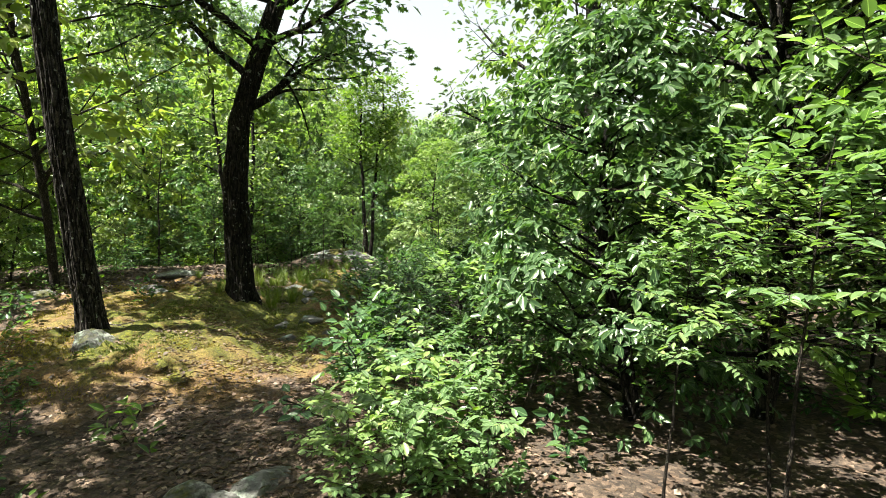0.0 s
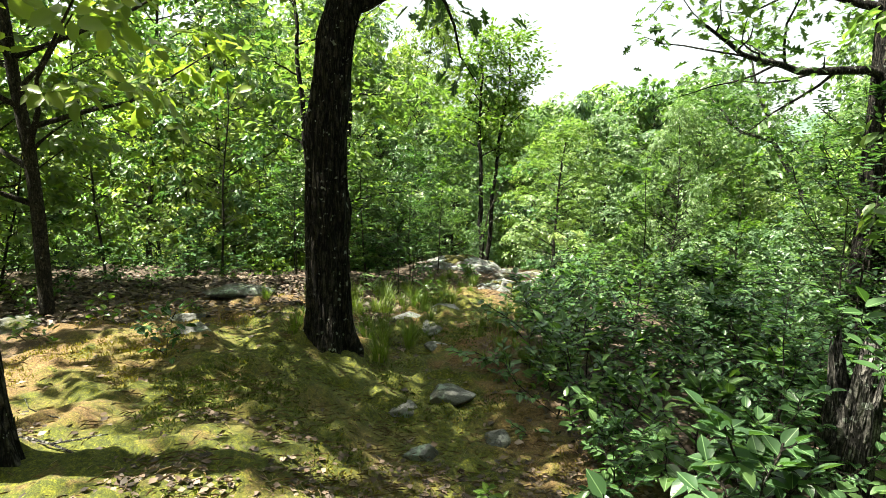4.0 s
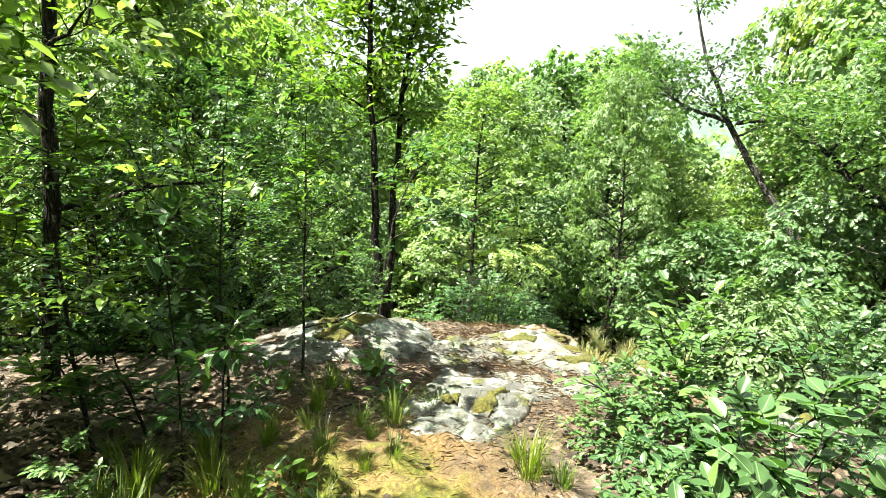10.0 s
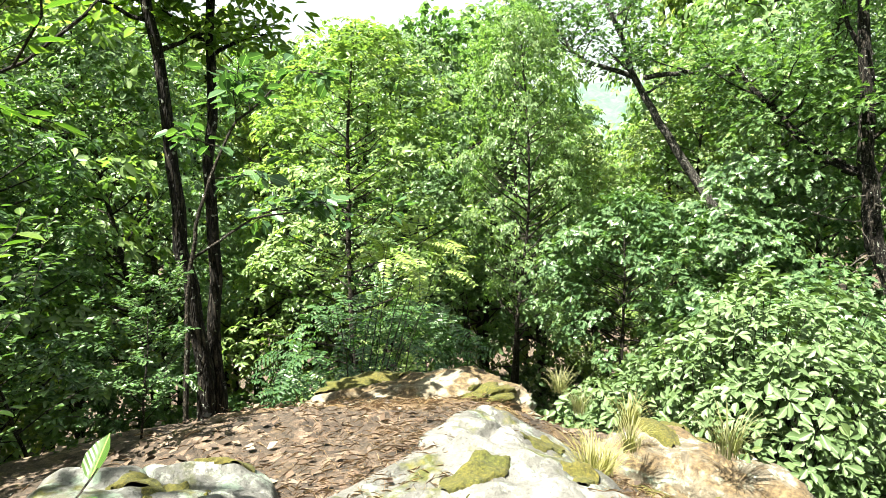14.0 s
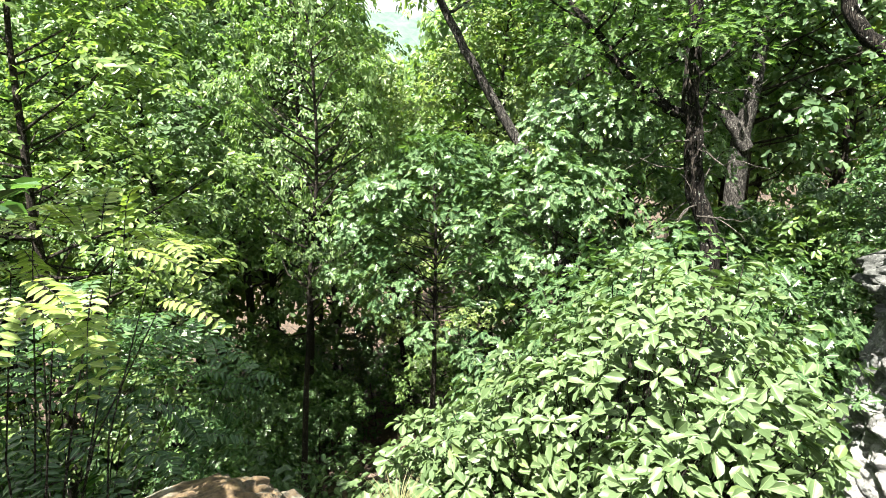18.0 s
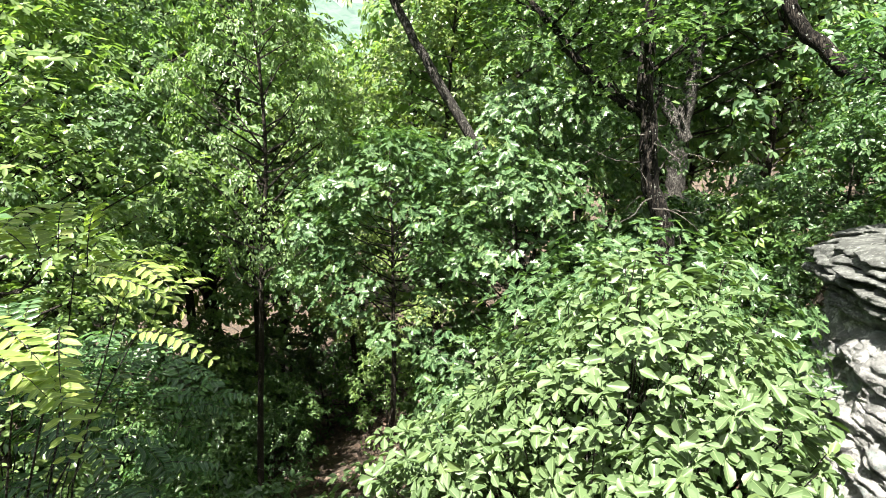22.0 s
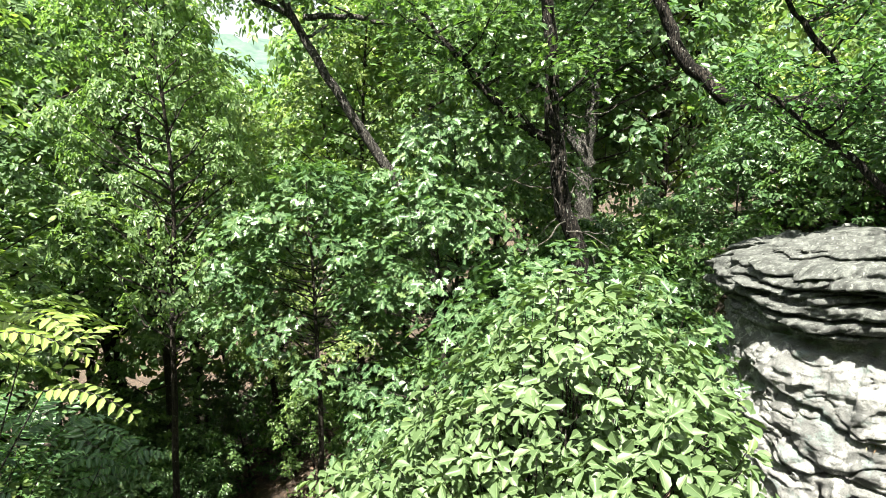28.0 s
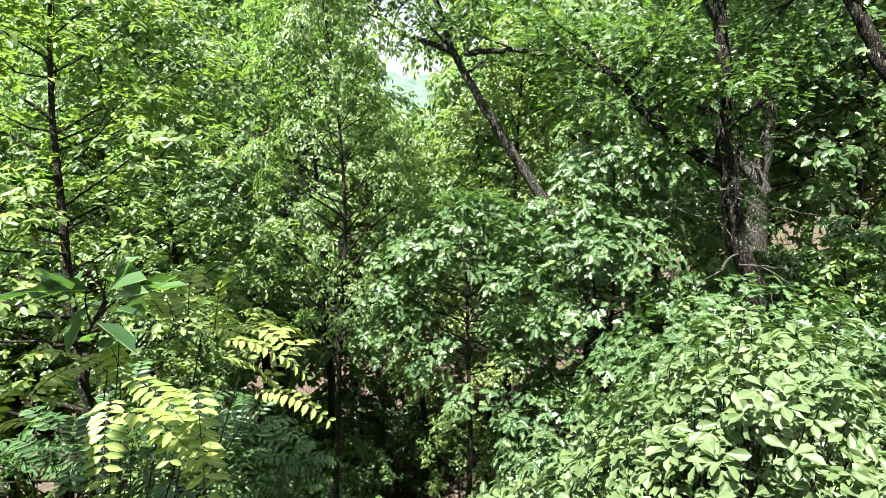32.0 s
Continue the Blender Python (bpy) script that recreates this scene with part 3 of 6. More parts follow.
LEDGES = [
    ("rock_ledge", 4.15, 16.0, -0.78, 0.8, 0.5, 0.42, -25, ROCK_MOSSY, "cliff-edge ledge cushioned with golden and green moss"),
    ("rock_ledge", 5.1, 14.3, -1.15, 0.62, 0.85, 0.55, 10, ROCK_MOSSY, "cliff-edge rock lip with golden moss and dry grass"),
    ("rock_ledge", 5.15, 12.7, -0.98, 0.55, 0.55, 0.55, -20, ROCK, "sunlit pale rock lip at the cliff edge with a mossy fringe"),
]
for n, (name, x, y, z, a, b, c, turn, mat, label) in enumerate(LEDGES):
    boulder(name, (x, y, z), (a, b, c), 50.2 + n * 1.7, mat, label, turn, 64, 0.27, 0.4, cushions=5)


def crag(name, mat, cx, cy, half, top, foot, seed, label, rows=430, cols=560):
    """A free-standing cliff buttress: a bulging cap of thin lens-shaped beds over massive cracked stone."""
    t = np.linspace(0, 2 * np.pi, cols, endpoint=False)
    a = t - 0.6 * np.sin(t - np.pi)
    Z, A = np.meshgrid(np.linspace(0, 1, rows) ** 0.9, a, indexing="ij")
    ca, sa = np.cos(A), np.sin(A)
    p = 2.7
    r = 1 / (np.abs(ca / half[0]) ** p + np.abs(sa / half[1]) ** p) ** (1 / p)
    X, Y = r * ca, r * sa
    H = foot + (top - foot) * Z
    shp = H.shape

    def field(sx, sz, shift, octaves=3):
        return fbm(np.stack([X.ravel() * sx, Y.ravel() * sx, H.ravel() * sz], 1) + shift, octaves).reshape(shp)

    big, mid, fine = field(0.8, 0.7, seed * 2.3, 4), field(2.4, 3.2, seed + 9.0, 3), field(9, 12, seed, 3)
    depth = np.clip(top - H, 0, 4)
    # beds dip towards -y, more steeply low down, and pinch and swell
    bed = H - (0.16 + 0.10 * depth) * Y + 0.20 * field(0.75, 0.45, seed * 1.7, 3) + 0.03 * mid
    level = H - 0.03 * Y + 0.12 * field(0.7, 0.3, seed * 3.1, 2)
    cap = step(top - 0.86, top - 0.70, level + 0.05 * mid)
    rng = np.random.default_rng(seed)
    out, dark = np.zeros(shp), np.zeros(shp)
    for edges, share, deep, gap in ((np.cumsum(rng.uniform(0.05, 0.16, 90)) - 3.4, cap, 0.085, 0.010),
                                    (np.cumsum(rng.uniform(0.15, 0.48, 70)) - 9.5, 1 - cap, 0.036, 0.008)):
        k = np.clip(np.searchsorted(edges, bed.ravel()), 1, len(edges) - 1)
        lo, hi = edges[k - 1], edges[k]
        f, w, kk = ((bed.ravel() - lo) / (hi - lo)).reshape(shp), (hi - lo).reshape(shp), k.reshape(shp)

        def lasts(j):
            # a parting opens only along part of its length
            return step(0.52, 0.64, vnoise(np.stack([X.ravel() * 1.15, Y.ravel() * 1.15, j.ravel() * 3.7 + seed], 1)).reshape(shp) * 0.5 + 0.5)

        low, high = lasts(kk - 1), lasts(kk)
        under = np.exp(-(f * w / (gap * 2.2)) ** 2) * low
        over = np.exp(-((1 - f) * w / gap) ** 2) * high
        block = vnoise(np.stack([X.ravel() * 2.3 + 0.9 * k, Y.ravel() * 2.3 - 0.7 * k, k * 5.1], 1)).reshape(shp)
        block = np.floor(block * 3.2) / 3.2 + 0.06 * fine
        proud = ((hash3(kk, kk * 0 + seed, kk * 0 + 5) - 0.4) * 0.11 + 0.10 * block) * (share + 0.12)
        out = out + share * (proud - deep * (under + 0.6 * over) + 0.035 * np.sin(np.pi * np.clip(f, 0, 1)) ** 0.5 * np.maximum(low, high))
        dark = dark + share * np.maximum(under, over)
    # joints: upright and curved cracks in the massive part
    for sx, sz, shift, w, d in ((1.1, 0.45, 23.0, 0.014, 0.06), (1.6, 1.4, 41.0, 0.010, 0.045), (2.6, 2.2, 67.0, 0.014, 0.035)):
        c = np.abs(vnoise(np.stack([(X + 0.2 * H).ravel() * sx, (Y - 0.25 * H).ravel() * sx, H.ravel() * sz], 1) + shift + 0.3 * np.stack([mid.ravel()] * 3, 1))).reshape(shp)
        out = out - d * np.exp(-(c / w) ** 2) * (1 - 0.6 * cap)
    # spalled hollows with sharp rims
    hollow = step(0.18, 0.30, mid + 0.4 * big)
    out = out - (0.028 + 0.017 * cap) * hollow + (0.021 + 0.003 * cap) * fine
    waist = 0.07 * cap - 0.05 * np.exp(-((level - (top - 0.92)) / 0.13) ** 2) + 0.20 * step(top - 1.4, foot, H) * (1 + 0.6 * big) + 0.22 * np.clip(-ca, 0, 1) * np.clip(top - 0.8 - H, 0, 2.6)
    R = 1 + (out + 0.09 * big + 0.04 * mid + waist) / min(half)
    shoulder = 1 - 0.22 * np.clip((Z - 0.925) / 0.075, 0, 1) ** 2.2
    X, Y = X * R * shoulder, Y * R * shoulder
    # the top falls away to the back and to both ends
    H = H + step(0.5, 1, Z) * (0.06 * big - 0.19 * (X + 1.7) - 0.05 * np.clip(-Y - 0.3, 0, 3) ** 2 - 0.16 * step(0.5, 1.6, Y))
    # the top: shrinking, terraced rings
    rings, hub = [], H[-1].mean()
    for q in np.linspace(0.96, 0.02, 60):
        xy = np.stack([X[-1] * q, Y[-1] * q, 0 * a], 1)
        lift = 0.06 * (1 - q ** 2) + 0.09 * fbm(xy * 2.1, 3)
        rings.append(np.stack([xy[:, 0], xy[:, 1], hub + (H[-1] - hub) * q + np.floor(lift / 0.04) * 0.04 * 0.75 + lift * 0.25 + 0.01 * fbm(xy * 9, 2)], -1)[None])
    root = thing(name, label, "rock")
    me = grid_mesh("body", np.concatenate([np.stack([X, Y, H], -1), *rings], 0), True, True)
    # cap mask: dark lichen plus tree shade painted into the colour
    shade_patina = np.concatenate([np.clip(cap + 0.25 * big, 0, 1).ravel(), np.ones(len(rings) * cols)])
    me.attributes.new("shade_patina", "FLOAT", "POINT").data.foreach_set("value", shade_patina.astype(np.float32))
    part("body", me, mat, root)
    # moss and dry grass lodged on the ledges of the face
    for yy, zz, n in ((-0.55, -0.62, 34), (0.15, -1.05, 26), (0.2, -1.45, 22), (-1.0, -0.42, 30), (0.75, -1.1, 14)):
        i = int(np.argmin(np.abs(Y - yy) + np.abs(H - zz) + 4 * (X > 0)))
        at = np.array([X.ravel()[i], Y.ravel()[i], H.ravel()[i]])
        q = at + rng.normal(0, 1, (n * 6, 3)) * np.array([0.02, 0.11, 0.035])
        part("dry_moss", leaf_mesh("dry_moss", q, rng.normal(0, 1, (n * 6, 3)) + np.array([-0.8, 0, -0.2]), rng.normal(0, 1, (n * 6, 3)), rng.uniform(0.03, 0.08, n * 6), "diamond", 0.18), DRY_MOSS, root, "rusty dry moss")
    for yy, zz, n in ((-0.85, -0.62, 50), (-1.1, -0.55, 40), (-0.6, -0.7, 26)):
        i = int(np.argmin(np.abs(Y - yy) + np.abs(H - zz) + 4 * (X > 0)))
        at = np.array([X.ravel()[i], Y.ravel()[i], H.ravel()[i]])
        q = at + rng.normal(0, 1, (n * 6, 3)) * np.array([0.03, 0.13, 0.05])
        tagged(part("moss_patch", leaf_mesh("moss_patch", q, rng.normal(0, 0.6, (n * 6, 3)) + np.array([-0.6, 0, 0.5]), rng.normal(0, 1, (n * 6, 3)), rng.uniform(0.03, 0.06, n * 6), "diamond", 0.45), MOSS, root), "yellow-green moss", kind="stuff")
    root.matrix_world = pose(cx, cy, 0)
    return root


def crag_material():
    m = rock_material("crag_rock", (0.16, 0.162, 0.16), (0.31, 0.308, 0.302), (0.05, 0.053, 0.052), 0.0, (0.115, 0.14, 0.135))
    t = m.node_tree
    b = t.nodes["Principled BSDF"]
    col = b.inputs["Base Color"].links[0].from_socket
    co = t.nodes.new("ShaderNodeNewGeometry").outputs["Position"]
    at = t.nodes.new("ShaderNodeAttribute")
    at.attribute_name = "shade_patina"
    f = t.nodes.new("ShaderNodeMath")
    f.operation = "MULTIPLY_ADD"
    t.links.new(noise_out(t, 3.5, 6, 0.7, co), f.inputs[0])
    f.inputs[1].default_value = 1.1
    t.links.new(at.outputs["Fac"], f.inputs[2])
    # lichen-dark cap tone, deepened to paint in shade from the trees above
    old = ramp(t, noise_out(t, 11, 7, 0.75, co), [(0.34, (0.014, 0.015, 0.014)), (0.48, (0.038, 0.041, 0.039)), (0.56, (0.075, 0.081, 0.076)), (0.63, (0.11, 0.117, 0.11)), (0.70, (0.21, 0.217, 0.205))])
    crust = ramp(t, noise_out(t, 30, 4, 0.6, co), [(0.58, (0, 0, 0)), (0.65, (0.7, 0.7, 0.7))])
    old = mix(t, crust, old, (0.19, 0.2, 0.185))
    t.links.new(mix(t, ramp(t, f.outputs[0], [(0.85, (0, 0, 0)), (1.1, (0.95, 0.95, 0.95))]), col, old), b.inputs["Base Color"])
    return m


# ---- leaves and wood ----
SHAPES = {
    "diamond": (((0, 0, 0), (0.45, 0.5, 0.10), (1, 0, -0.06), (0.45, -0.5, 0.10)), ((0, 2, 1), (0, 3, 2))),
    "oval": (((0, 0, 0), (0.30, 0.44, 0.10), (0.68, 0.40, 0.06), (1, 0, -0.10), (0.68, -0.40, 0.06), (0.30, -0.44, 0.10)), ((0, 3, 2, 1), (0, 5, 4, 3))),
    "ovate": (((0, 0, 0), (0.12, 0.22, 0.05), (0.32, 0.44, 0.09), (0.55, 0.45, 0.08), (0.78, 0.27, 0.02), (1, 0, -0.12), (0.78, -0.27, 0.02), (0.55, -0.45, 0.08), (0.32, -0.44, 0.09), (0.12, -0.22, 0.05)), ((0, 5, 4, 3, 2, 1), (0, 9, 8, 7, 6, 5))),
    "broad": (((0, 0, 0), (0.22, 0.17, 0.05), (0.52, 0.46, 0.10), (0.80, 0.40, 0.02), (1, 0, -0.20), (0.80, -0.40, 0.02), (0.52, -0.46, 0.10), (0.22, -0.17, 0.05)), ((0, 4, 3, 2, 1), (0, 7, 6, 5, 4))),
    "lobed": (((0, 0, 0), (0.18, 0.10, 0.02), (0.30, 0.36, 0.07), (0.40, 0.16, 0.03), (0.55, 0.52, 0.08), (0.66, 0.18, 0.02), (0.84, 0.34, 0.0), (0.86, 0.12, -0.03), (1, 0, -0.08),
               (0.86, -0.12, -0.03), (0.84, -0.34, 0.0), (0.66, -0.18, 0.02), (0.55, -0.52, 0.08), (0.40, -0.16, 0.03), (0.30, -0.36, 0.07), (0.18, -0.10, 0.02)),
              ((0, 8, 7, 6, 5, 4, 3, 2, 1), (0, 15, 14, 13, 12, 11, 10, 9, 8))),
}


def leaf_mesh(name, P, D, N, L, shape="diamond", wide=0.5):
    """Leaves at P that point along D, with the upper side towards N and the lengths L."""
    tv, tf = SHAPES[shape]
    tv = np.array(tv, float)
    D = unit(D)
    B = unit(np.cross(N, D))
    U = np.cross(D, B)
    V = P[:, None] + L[:, None, None] * (tv[None, :, 0:1] * D[:, None] + wide * tv[None, :, 1:2] * B[:, None] + 0.8 * tv[None, :, 2:3] * U[:, None])
    n, k = len(P), len(tv)
    flat = np.concatenate([np.array(f) for f in tf])
    loops = (np.arange(n)[:, None] * k + flat[None]).ravel()
    sizes = np.tile([len(f) for f in tf], n)
    uv = np.tile(np.stack([tv[:, 0], tv[:, 1] + 0.5], 1), (n, 1))
    return mesh(name, V.reshape(-1, 3), loops, sizes, False, uv)


DRY_MOSS, t, b = material("dry_moss")
t.links.new(ramp(t, t.nodes.new("ShaderNodeNewGeometry").outputs["Random Per Island"], [(0.0, (0.03, 0.016, 0.007)), (0.6, (0.09, 0.05, 0.02)), (1.0, (0.15, 0.11, 0.03))]), b.inputs["Base Color"])
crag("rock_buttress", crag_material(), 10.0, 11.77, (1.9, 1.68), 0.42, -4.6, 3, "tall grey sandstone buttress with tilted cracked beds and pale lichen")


def tubes(name, lines, sides=6, ends=3):
    """One mesh of tapered round limbs; each line is (points, radii)."""
    VV, LL, off = [], [], 0
    for pts, rad in lines:
        pts, rad = np.asarray(pts, float), np.asarray(rad, float)
        k = sides if rad[0] > 0.03 else (5 if rad[0] > 0.012 else ends)
        T = unit(np.gradient(pts, axis=0))
        ref = np.where(np.abs(T[:, 2:3]) > 0.9, np.array([[1.0, 0, 0]]), np.array([[0, 0, 1.0]]))
        ref = np.broadcast_to(ref[len(ref) // 2], T.shape)
        A = unit(np.cross(T, ref))
        B = np.cross(T, A)
        ang = np.linspace(0, 2 * np.pi, k, endpoint=False)
        ring = pts[:, None] + rad[:, None, None] * (np.cos(ang)[None, :, None] * A[:, None] + np.sin(ang)[None, :, None] * B[:, None])
        n = len(pts)
        ids = off + np.arange(n * k).reshape(n, k)
        ids2 = np.concatenate([ids, ids[:, :1]], 1)
        q = np.stack([ids2[:-1, :-1], ids2[:-1, 1:], ids2[1:, 1:], ids2[1:, :-1]], -1).reshape(-1, 4)
        VV.append(ring.reshape(-1, 3))
        LL.append(q)
        off += n * k
    q = np.concatenate(LL)
    return mesh(name, np.concatenate(VV), q, np.full(len(q), 4), True)


def limb(rng, start, way, length, r0, r1, n=6, lift=0.2, wander=0.12):
    pts, p, d = [np.array(start, float)], np.array(start, float), unit(np.array(way, float))
    for i in range(n - 1):
        d = unit(d + rng.normal(0, wander, 3) + np.array([0, 0, lift / n]))
        p = p + d * length / (n - 1)
        pts.append(p)
    return np.array(pts), np.linspace(r0, r1, n)


def at_line(line, f):
    pts, rad = line
    x = f * (len(pts) - 1)
    i = min(int(x), len(pts) - 2)
    return pts[i] + (pts[i + 1] - pts[i]) * (x - i), unit(pts[i + 1] - pts[i]), rad[i]


def grow(seed, height, r0, first=0.3, limbs=14, reach=2.2, lift=0.5, per_limb=4, twigs=3, lean=(0, 0), spread=0.3, kink=0.03, top=0.15):
    """The wood of a tree and the places of its leaf sprays: trunk line, limb lines, spray points and directions."""
    rng = np.random.default_rng(seed)
    way = unit(np.array([lean[0], lean[1], 1.0]))
    trunk = limb(rng, (0, 0, -0.25), way, height + 0.25, r0, r0 * top, 14, 0.25, kink)
    wood, tips, dirs = [], [], []
    for i in range(limbs):
        f = first + (1 - first) * ((i + rng.uniform(0, 0.9)) / limbs)
        f = min(f, 0.985)
        p, d, r = at_line(trunk, f)
        az = i * 2.4 + rng.uniform(-0.5, 0.5)
        rel = (f - first) / (1 - first)
        ln = reach * (0.55 + 0.75 * np.sin(np.pi * min(1, 0.22 + 0.78 * rel))) * rng.uniform(0.5, 1.35) * (1 - 0.3 * rel)
        up = 0.15 + lift * (0.4 + rel)
        br = limb(rng, p, (np.cos(az), np.sin(az), up), ln, min(r * 0.55, 0.02 + 0.022 * ln), 0.005, 7, 0.35, 0.14)
        wood.append(br)
        for j in range(per_limb):
            g = 0.3 + 0.7 * (j + rng.uniform(0, 1)) / per_limb
            q, e, rr = at_line(br, min(g, 0.99))
            side = unit(np.cross(e, (0, 0, 1)) * (1 if j % 2 else -1) + e * 0.8 + rng.normal(0, 0.35, 3))
            tw = limb(rng, q, side, ln * rng.uniform(0.25, 0.45), max(0.004, rr * 0.5), 0.002, 4, 0.15, 0.2)
            wood.append(tw)
            for s in range(twigs):
                h, e2, _ = at_line(tw, min(0.99, 0.3 + 0.7 * (s + rng.uniform(0, 1)) / twigs))
                tips.append(h + rng.normal(0, 0.07, 3))
                dirs.append(e2)
        tips.append(br[0][-1])
        dirs.append(unit(br[0][-1] - br[0][-2]))
    return trunk, wood, np.array(tips), np.array(dirs)


def sprays(seed, tips, dirs, per, radius, size, shape="diamond", wide=0.5, droop=0.25, tilt=0.45, flat=0.6, name="crown"):
    """Leaves scattered in loose clumps round the spray points."""
    rng = np.random.default_rng(seed)
    n = len(tips) * per
    c, e = np.repeat(tips, per, 0), np.repeat(dirs, per, 0)
    off = rng.normal(0, 1, (n, 3)) * radius * np.array([1, 1, flat])
    P = c + off
    D = unit(unit(off + 1e-6) * np.array([1, 1, 0.4]) + e * 0.6 + rng.normal(0, 0.45, (n, 3)) + np.array([0, 0, -droop]))
    N = unit(rng.normal(0, tilt, (n, 3)) + np.array([-0.08, 0.1, 1.0]))
    L = size * rng.uniform(0.6, 1.25, n)
    return leaf_mesh(name, P, D, N, L, shape, wide)


def along_twigs(seed, wood, per, size, shape="oval", wide=0.55, droop=0.18, thin=0.013):
    """Leaves set alternately along every thin twig, lying nearly flat."""
    rng = np.random.default_rng(seed)
    P, D, N, L = [], [], [], []
    for pts, rad in wood:
        lo = 0.1 if rad[0] < thin else 0.6
        n = per if rad[0] < thin else max(3, per // 2)
        for i in range(n):
            p, e, _ = at_line((pts, rad), min(0.995, lo + (1 - lo) * (i + 0.6) / n))
            s = unit(np.cross(e, (0, 0, 1))) * (1 if i % 2 else -1)
            P.append(p)
            D.append(e * (0.55 if i < n - 1 else 2.0) + s * 0.9 + np.array([0, 0, -droop]) + rng.normal(0, 0.14, 3))
            N.append(np.array([0, 0, 1.0]) + rng.normal(0, 0.2, 3))
            L.append(size * rng.uniform(0.65, 1.2))
    return leaf_mesh("crown", np.array(P), unit(np.array(D)), unit(np.array(N)), np.array(L), shape, wide)


def tree(name, label, seed, height, r0, leaf_mat, bark, per=10, radius=0.22, size=0.12, shape="diamond", wide=0.5, category="tree", m=None, sides=9, flat=0.6, tilt=0.45, twiggy=True, on_twigs=0, **shape_args):
    trunk, wood, tips, dirs = grow(seed, height, r0, **shape_args)
    root = thing(name, label, category)
    tm = tubes("trunk", [trunk], sides)
    part("trunk", tm, bark, root)
    part("bough", tubes("bough", wood if twiggy else [w for w in wood if len(w[0]) > 4], 5), bark, root)
    leaves = along_twigs(seed + 1, wood, on_twigs, size, shape, wide) if on_twigs else sprays(seed + 1, tips, dirs, per, radius, size, shape, wide, flat=flat, tilt=tilt)
    part("crown", leaves, leaf_mat, root)
    root.matrix_world = m if m is not None else pose(0, 0, -500)
    return root


def canopy(name, label, seed, height, r0, leaf_mat, bark, crown=(2.0, 0.35, 1.0), clumps=60, per=130, clump=0.5, size=0.15, shape="diamond", wide=0.7, category="tree", flat=0.6, sides=8, lean=(0, 0)):
    """A tree whose leaves stand in dense uneven clumps, each carried by its own bough, with gaps between them."""
    rng = np.random.default_rng(seed)
    trunk = limb(rng, (0, 0, -0.25), (lean[0], lean[1], 1.0), height * 0.97 + 0.25, r0, r0 * 0.12, 16, 0.25, 0.045)
    reach, low, high = crown
    g = (np.arange(clumps) + rng.uniform(0.1, 0.9, clumps)) / clumps
    z = low + (high - low) * g ** 0.85
    a = np.arange(clumps) * 2.39996 + rng.uniform(-0.7, 0.7, clumps)
    profile = np.interp(g, [0, 0.15, 0.4, 0.7, 0.9, 1.0], [0.62, 0.95, 1.0, 0.74, 0.4, 0.1])
    r = reach * profile * (1 - 0.55 * rng.uniform(0, 1, clumps) ** 1.8) * rng.uniform(0.8, 1.18, clumps)
    wood, C, S = [], [], []
    for i in range(clumps):
        p, d, _ = at_line(trunk, min(0.98, z[i]))
        c = p + np.array([r[i] * np.cos(a[i]), r[i] * np.sin(a[i]), 0.12 * r[i]])
        q, _, rr = at_line(trunk, max(0.05, min(0.97, z[i] - 0.30 * r[i] / height - 0.02)))
        mid = q + (c - q) * 0.5 + rng.normal(0, 0.06 * reach, 3) - np.array([0, 0, 0.05 * r[i]])
        wood.append((np.array([q, (q + mid) / 2 + rng.normal(0, 0.02, 3), mid, c]), np.array([1, 0.8, 0.55, 0.2]) * min(rr * 0.5, 0.006 + 0.016 * r[i])))
        C.append(c)
        S.append(clump * rng.uniform(0.6, 1.3))
    # each shoot carries a whorl of leaves that share its tilt
    whorl = 6
    shoots = clumps * max(1, per // whorl)
    C, S = np.repeat(np.array(C), shoots // clumps, 0), np.repeat(np.array(S), shoots // clumps)
    axis = np.stack([np.zeros(shoots), np.zeros(shoots), C[:, 2]], 1)
    out = unit((C - axis) * np.array([1, 1, 0]) + 1e-6)
    s = unit(rng.normal(0, 1, (shoots, 3)) + 0.45 * out + np.array([0, 0, 0.35]))
    ragged = 0.4 + 0.8 * rng.uniform(0, 1, shoots) ** 0.7
    P = C + s * (S * ragged)[:, None] * np.array([1, 1, flat]) - np.array([0, 0, 1]) * (0.18 * S * (ragged ** 2))[:, None]
    N = unit(0.5 * s + 0.3 * out + np.array([0, 0, 0.8]) + rng.normal(0, 0.32, (shoots, 3)))
    e1 = unit(np.cross(N, unit(out + rng.normal(0, 0.4, (shoots, 3)))))
    e2 = np.cross(e1, N)
    n = shoots * whorl
    turn = np.tile(np.arange(whorl) * 2.4, shoots) + rng.normal(0, 0.35, n)
    P, N, e1, e2 = (np.repeat(v, whorl, 0) for v in (P, N, e1, e2))
    D = unit(np.cos(turn)[:, None] * e2 + np.sin(turn)[:, None] * e1 + 0.45 * e2 + N * rng.uniform(-0.35, 0.35, (n, 1)) + np.array([0, 0, -0.3]))
    P = P + D * size * 0.12 + rng.normal(0, size * 0.16, (n, 3))
    N = unit(N + rng.normal(0, 0.22, (n, 3)))
    root = thing(name, label, category)
    part("trunk", tubes("trunk", [trunk], sides), bark, root)
    part("bough", tubes("bough", wood, 5), bark, root)
    part("crown", leaf_mesh("crown", P, D, N, size * rng.uniform(0.6, 1.25, n), shape, wide), leaf_mat, root)
    root.matrix_world = pose(0, 0, -500)
    return root


def stand(x, y, turn=0.0, scale=1.0, sink=0.0, lean=0.0):
    return pose(x, y, lz(x, y) - sink, lean, 0, turn) @ Matrix.Scale(scale, 4)


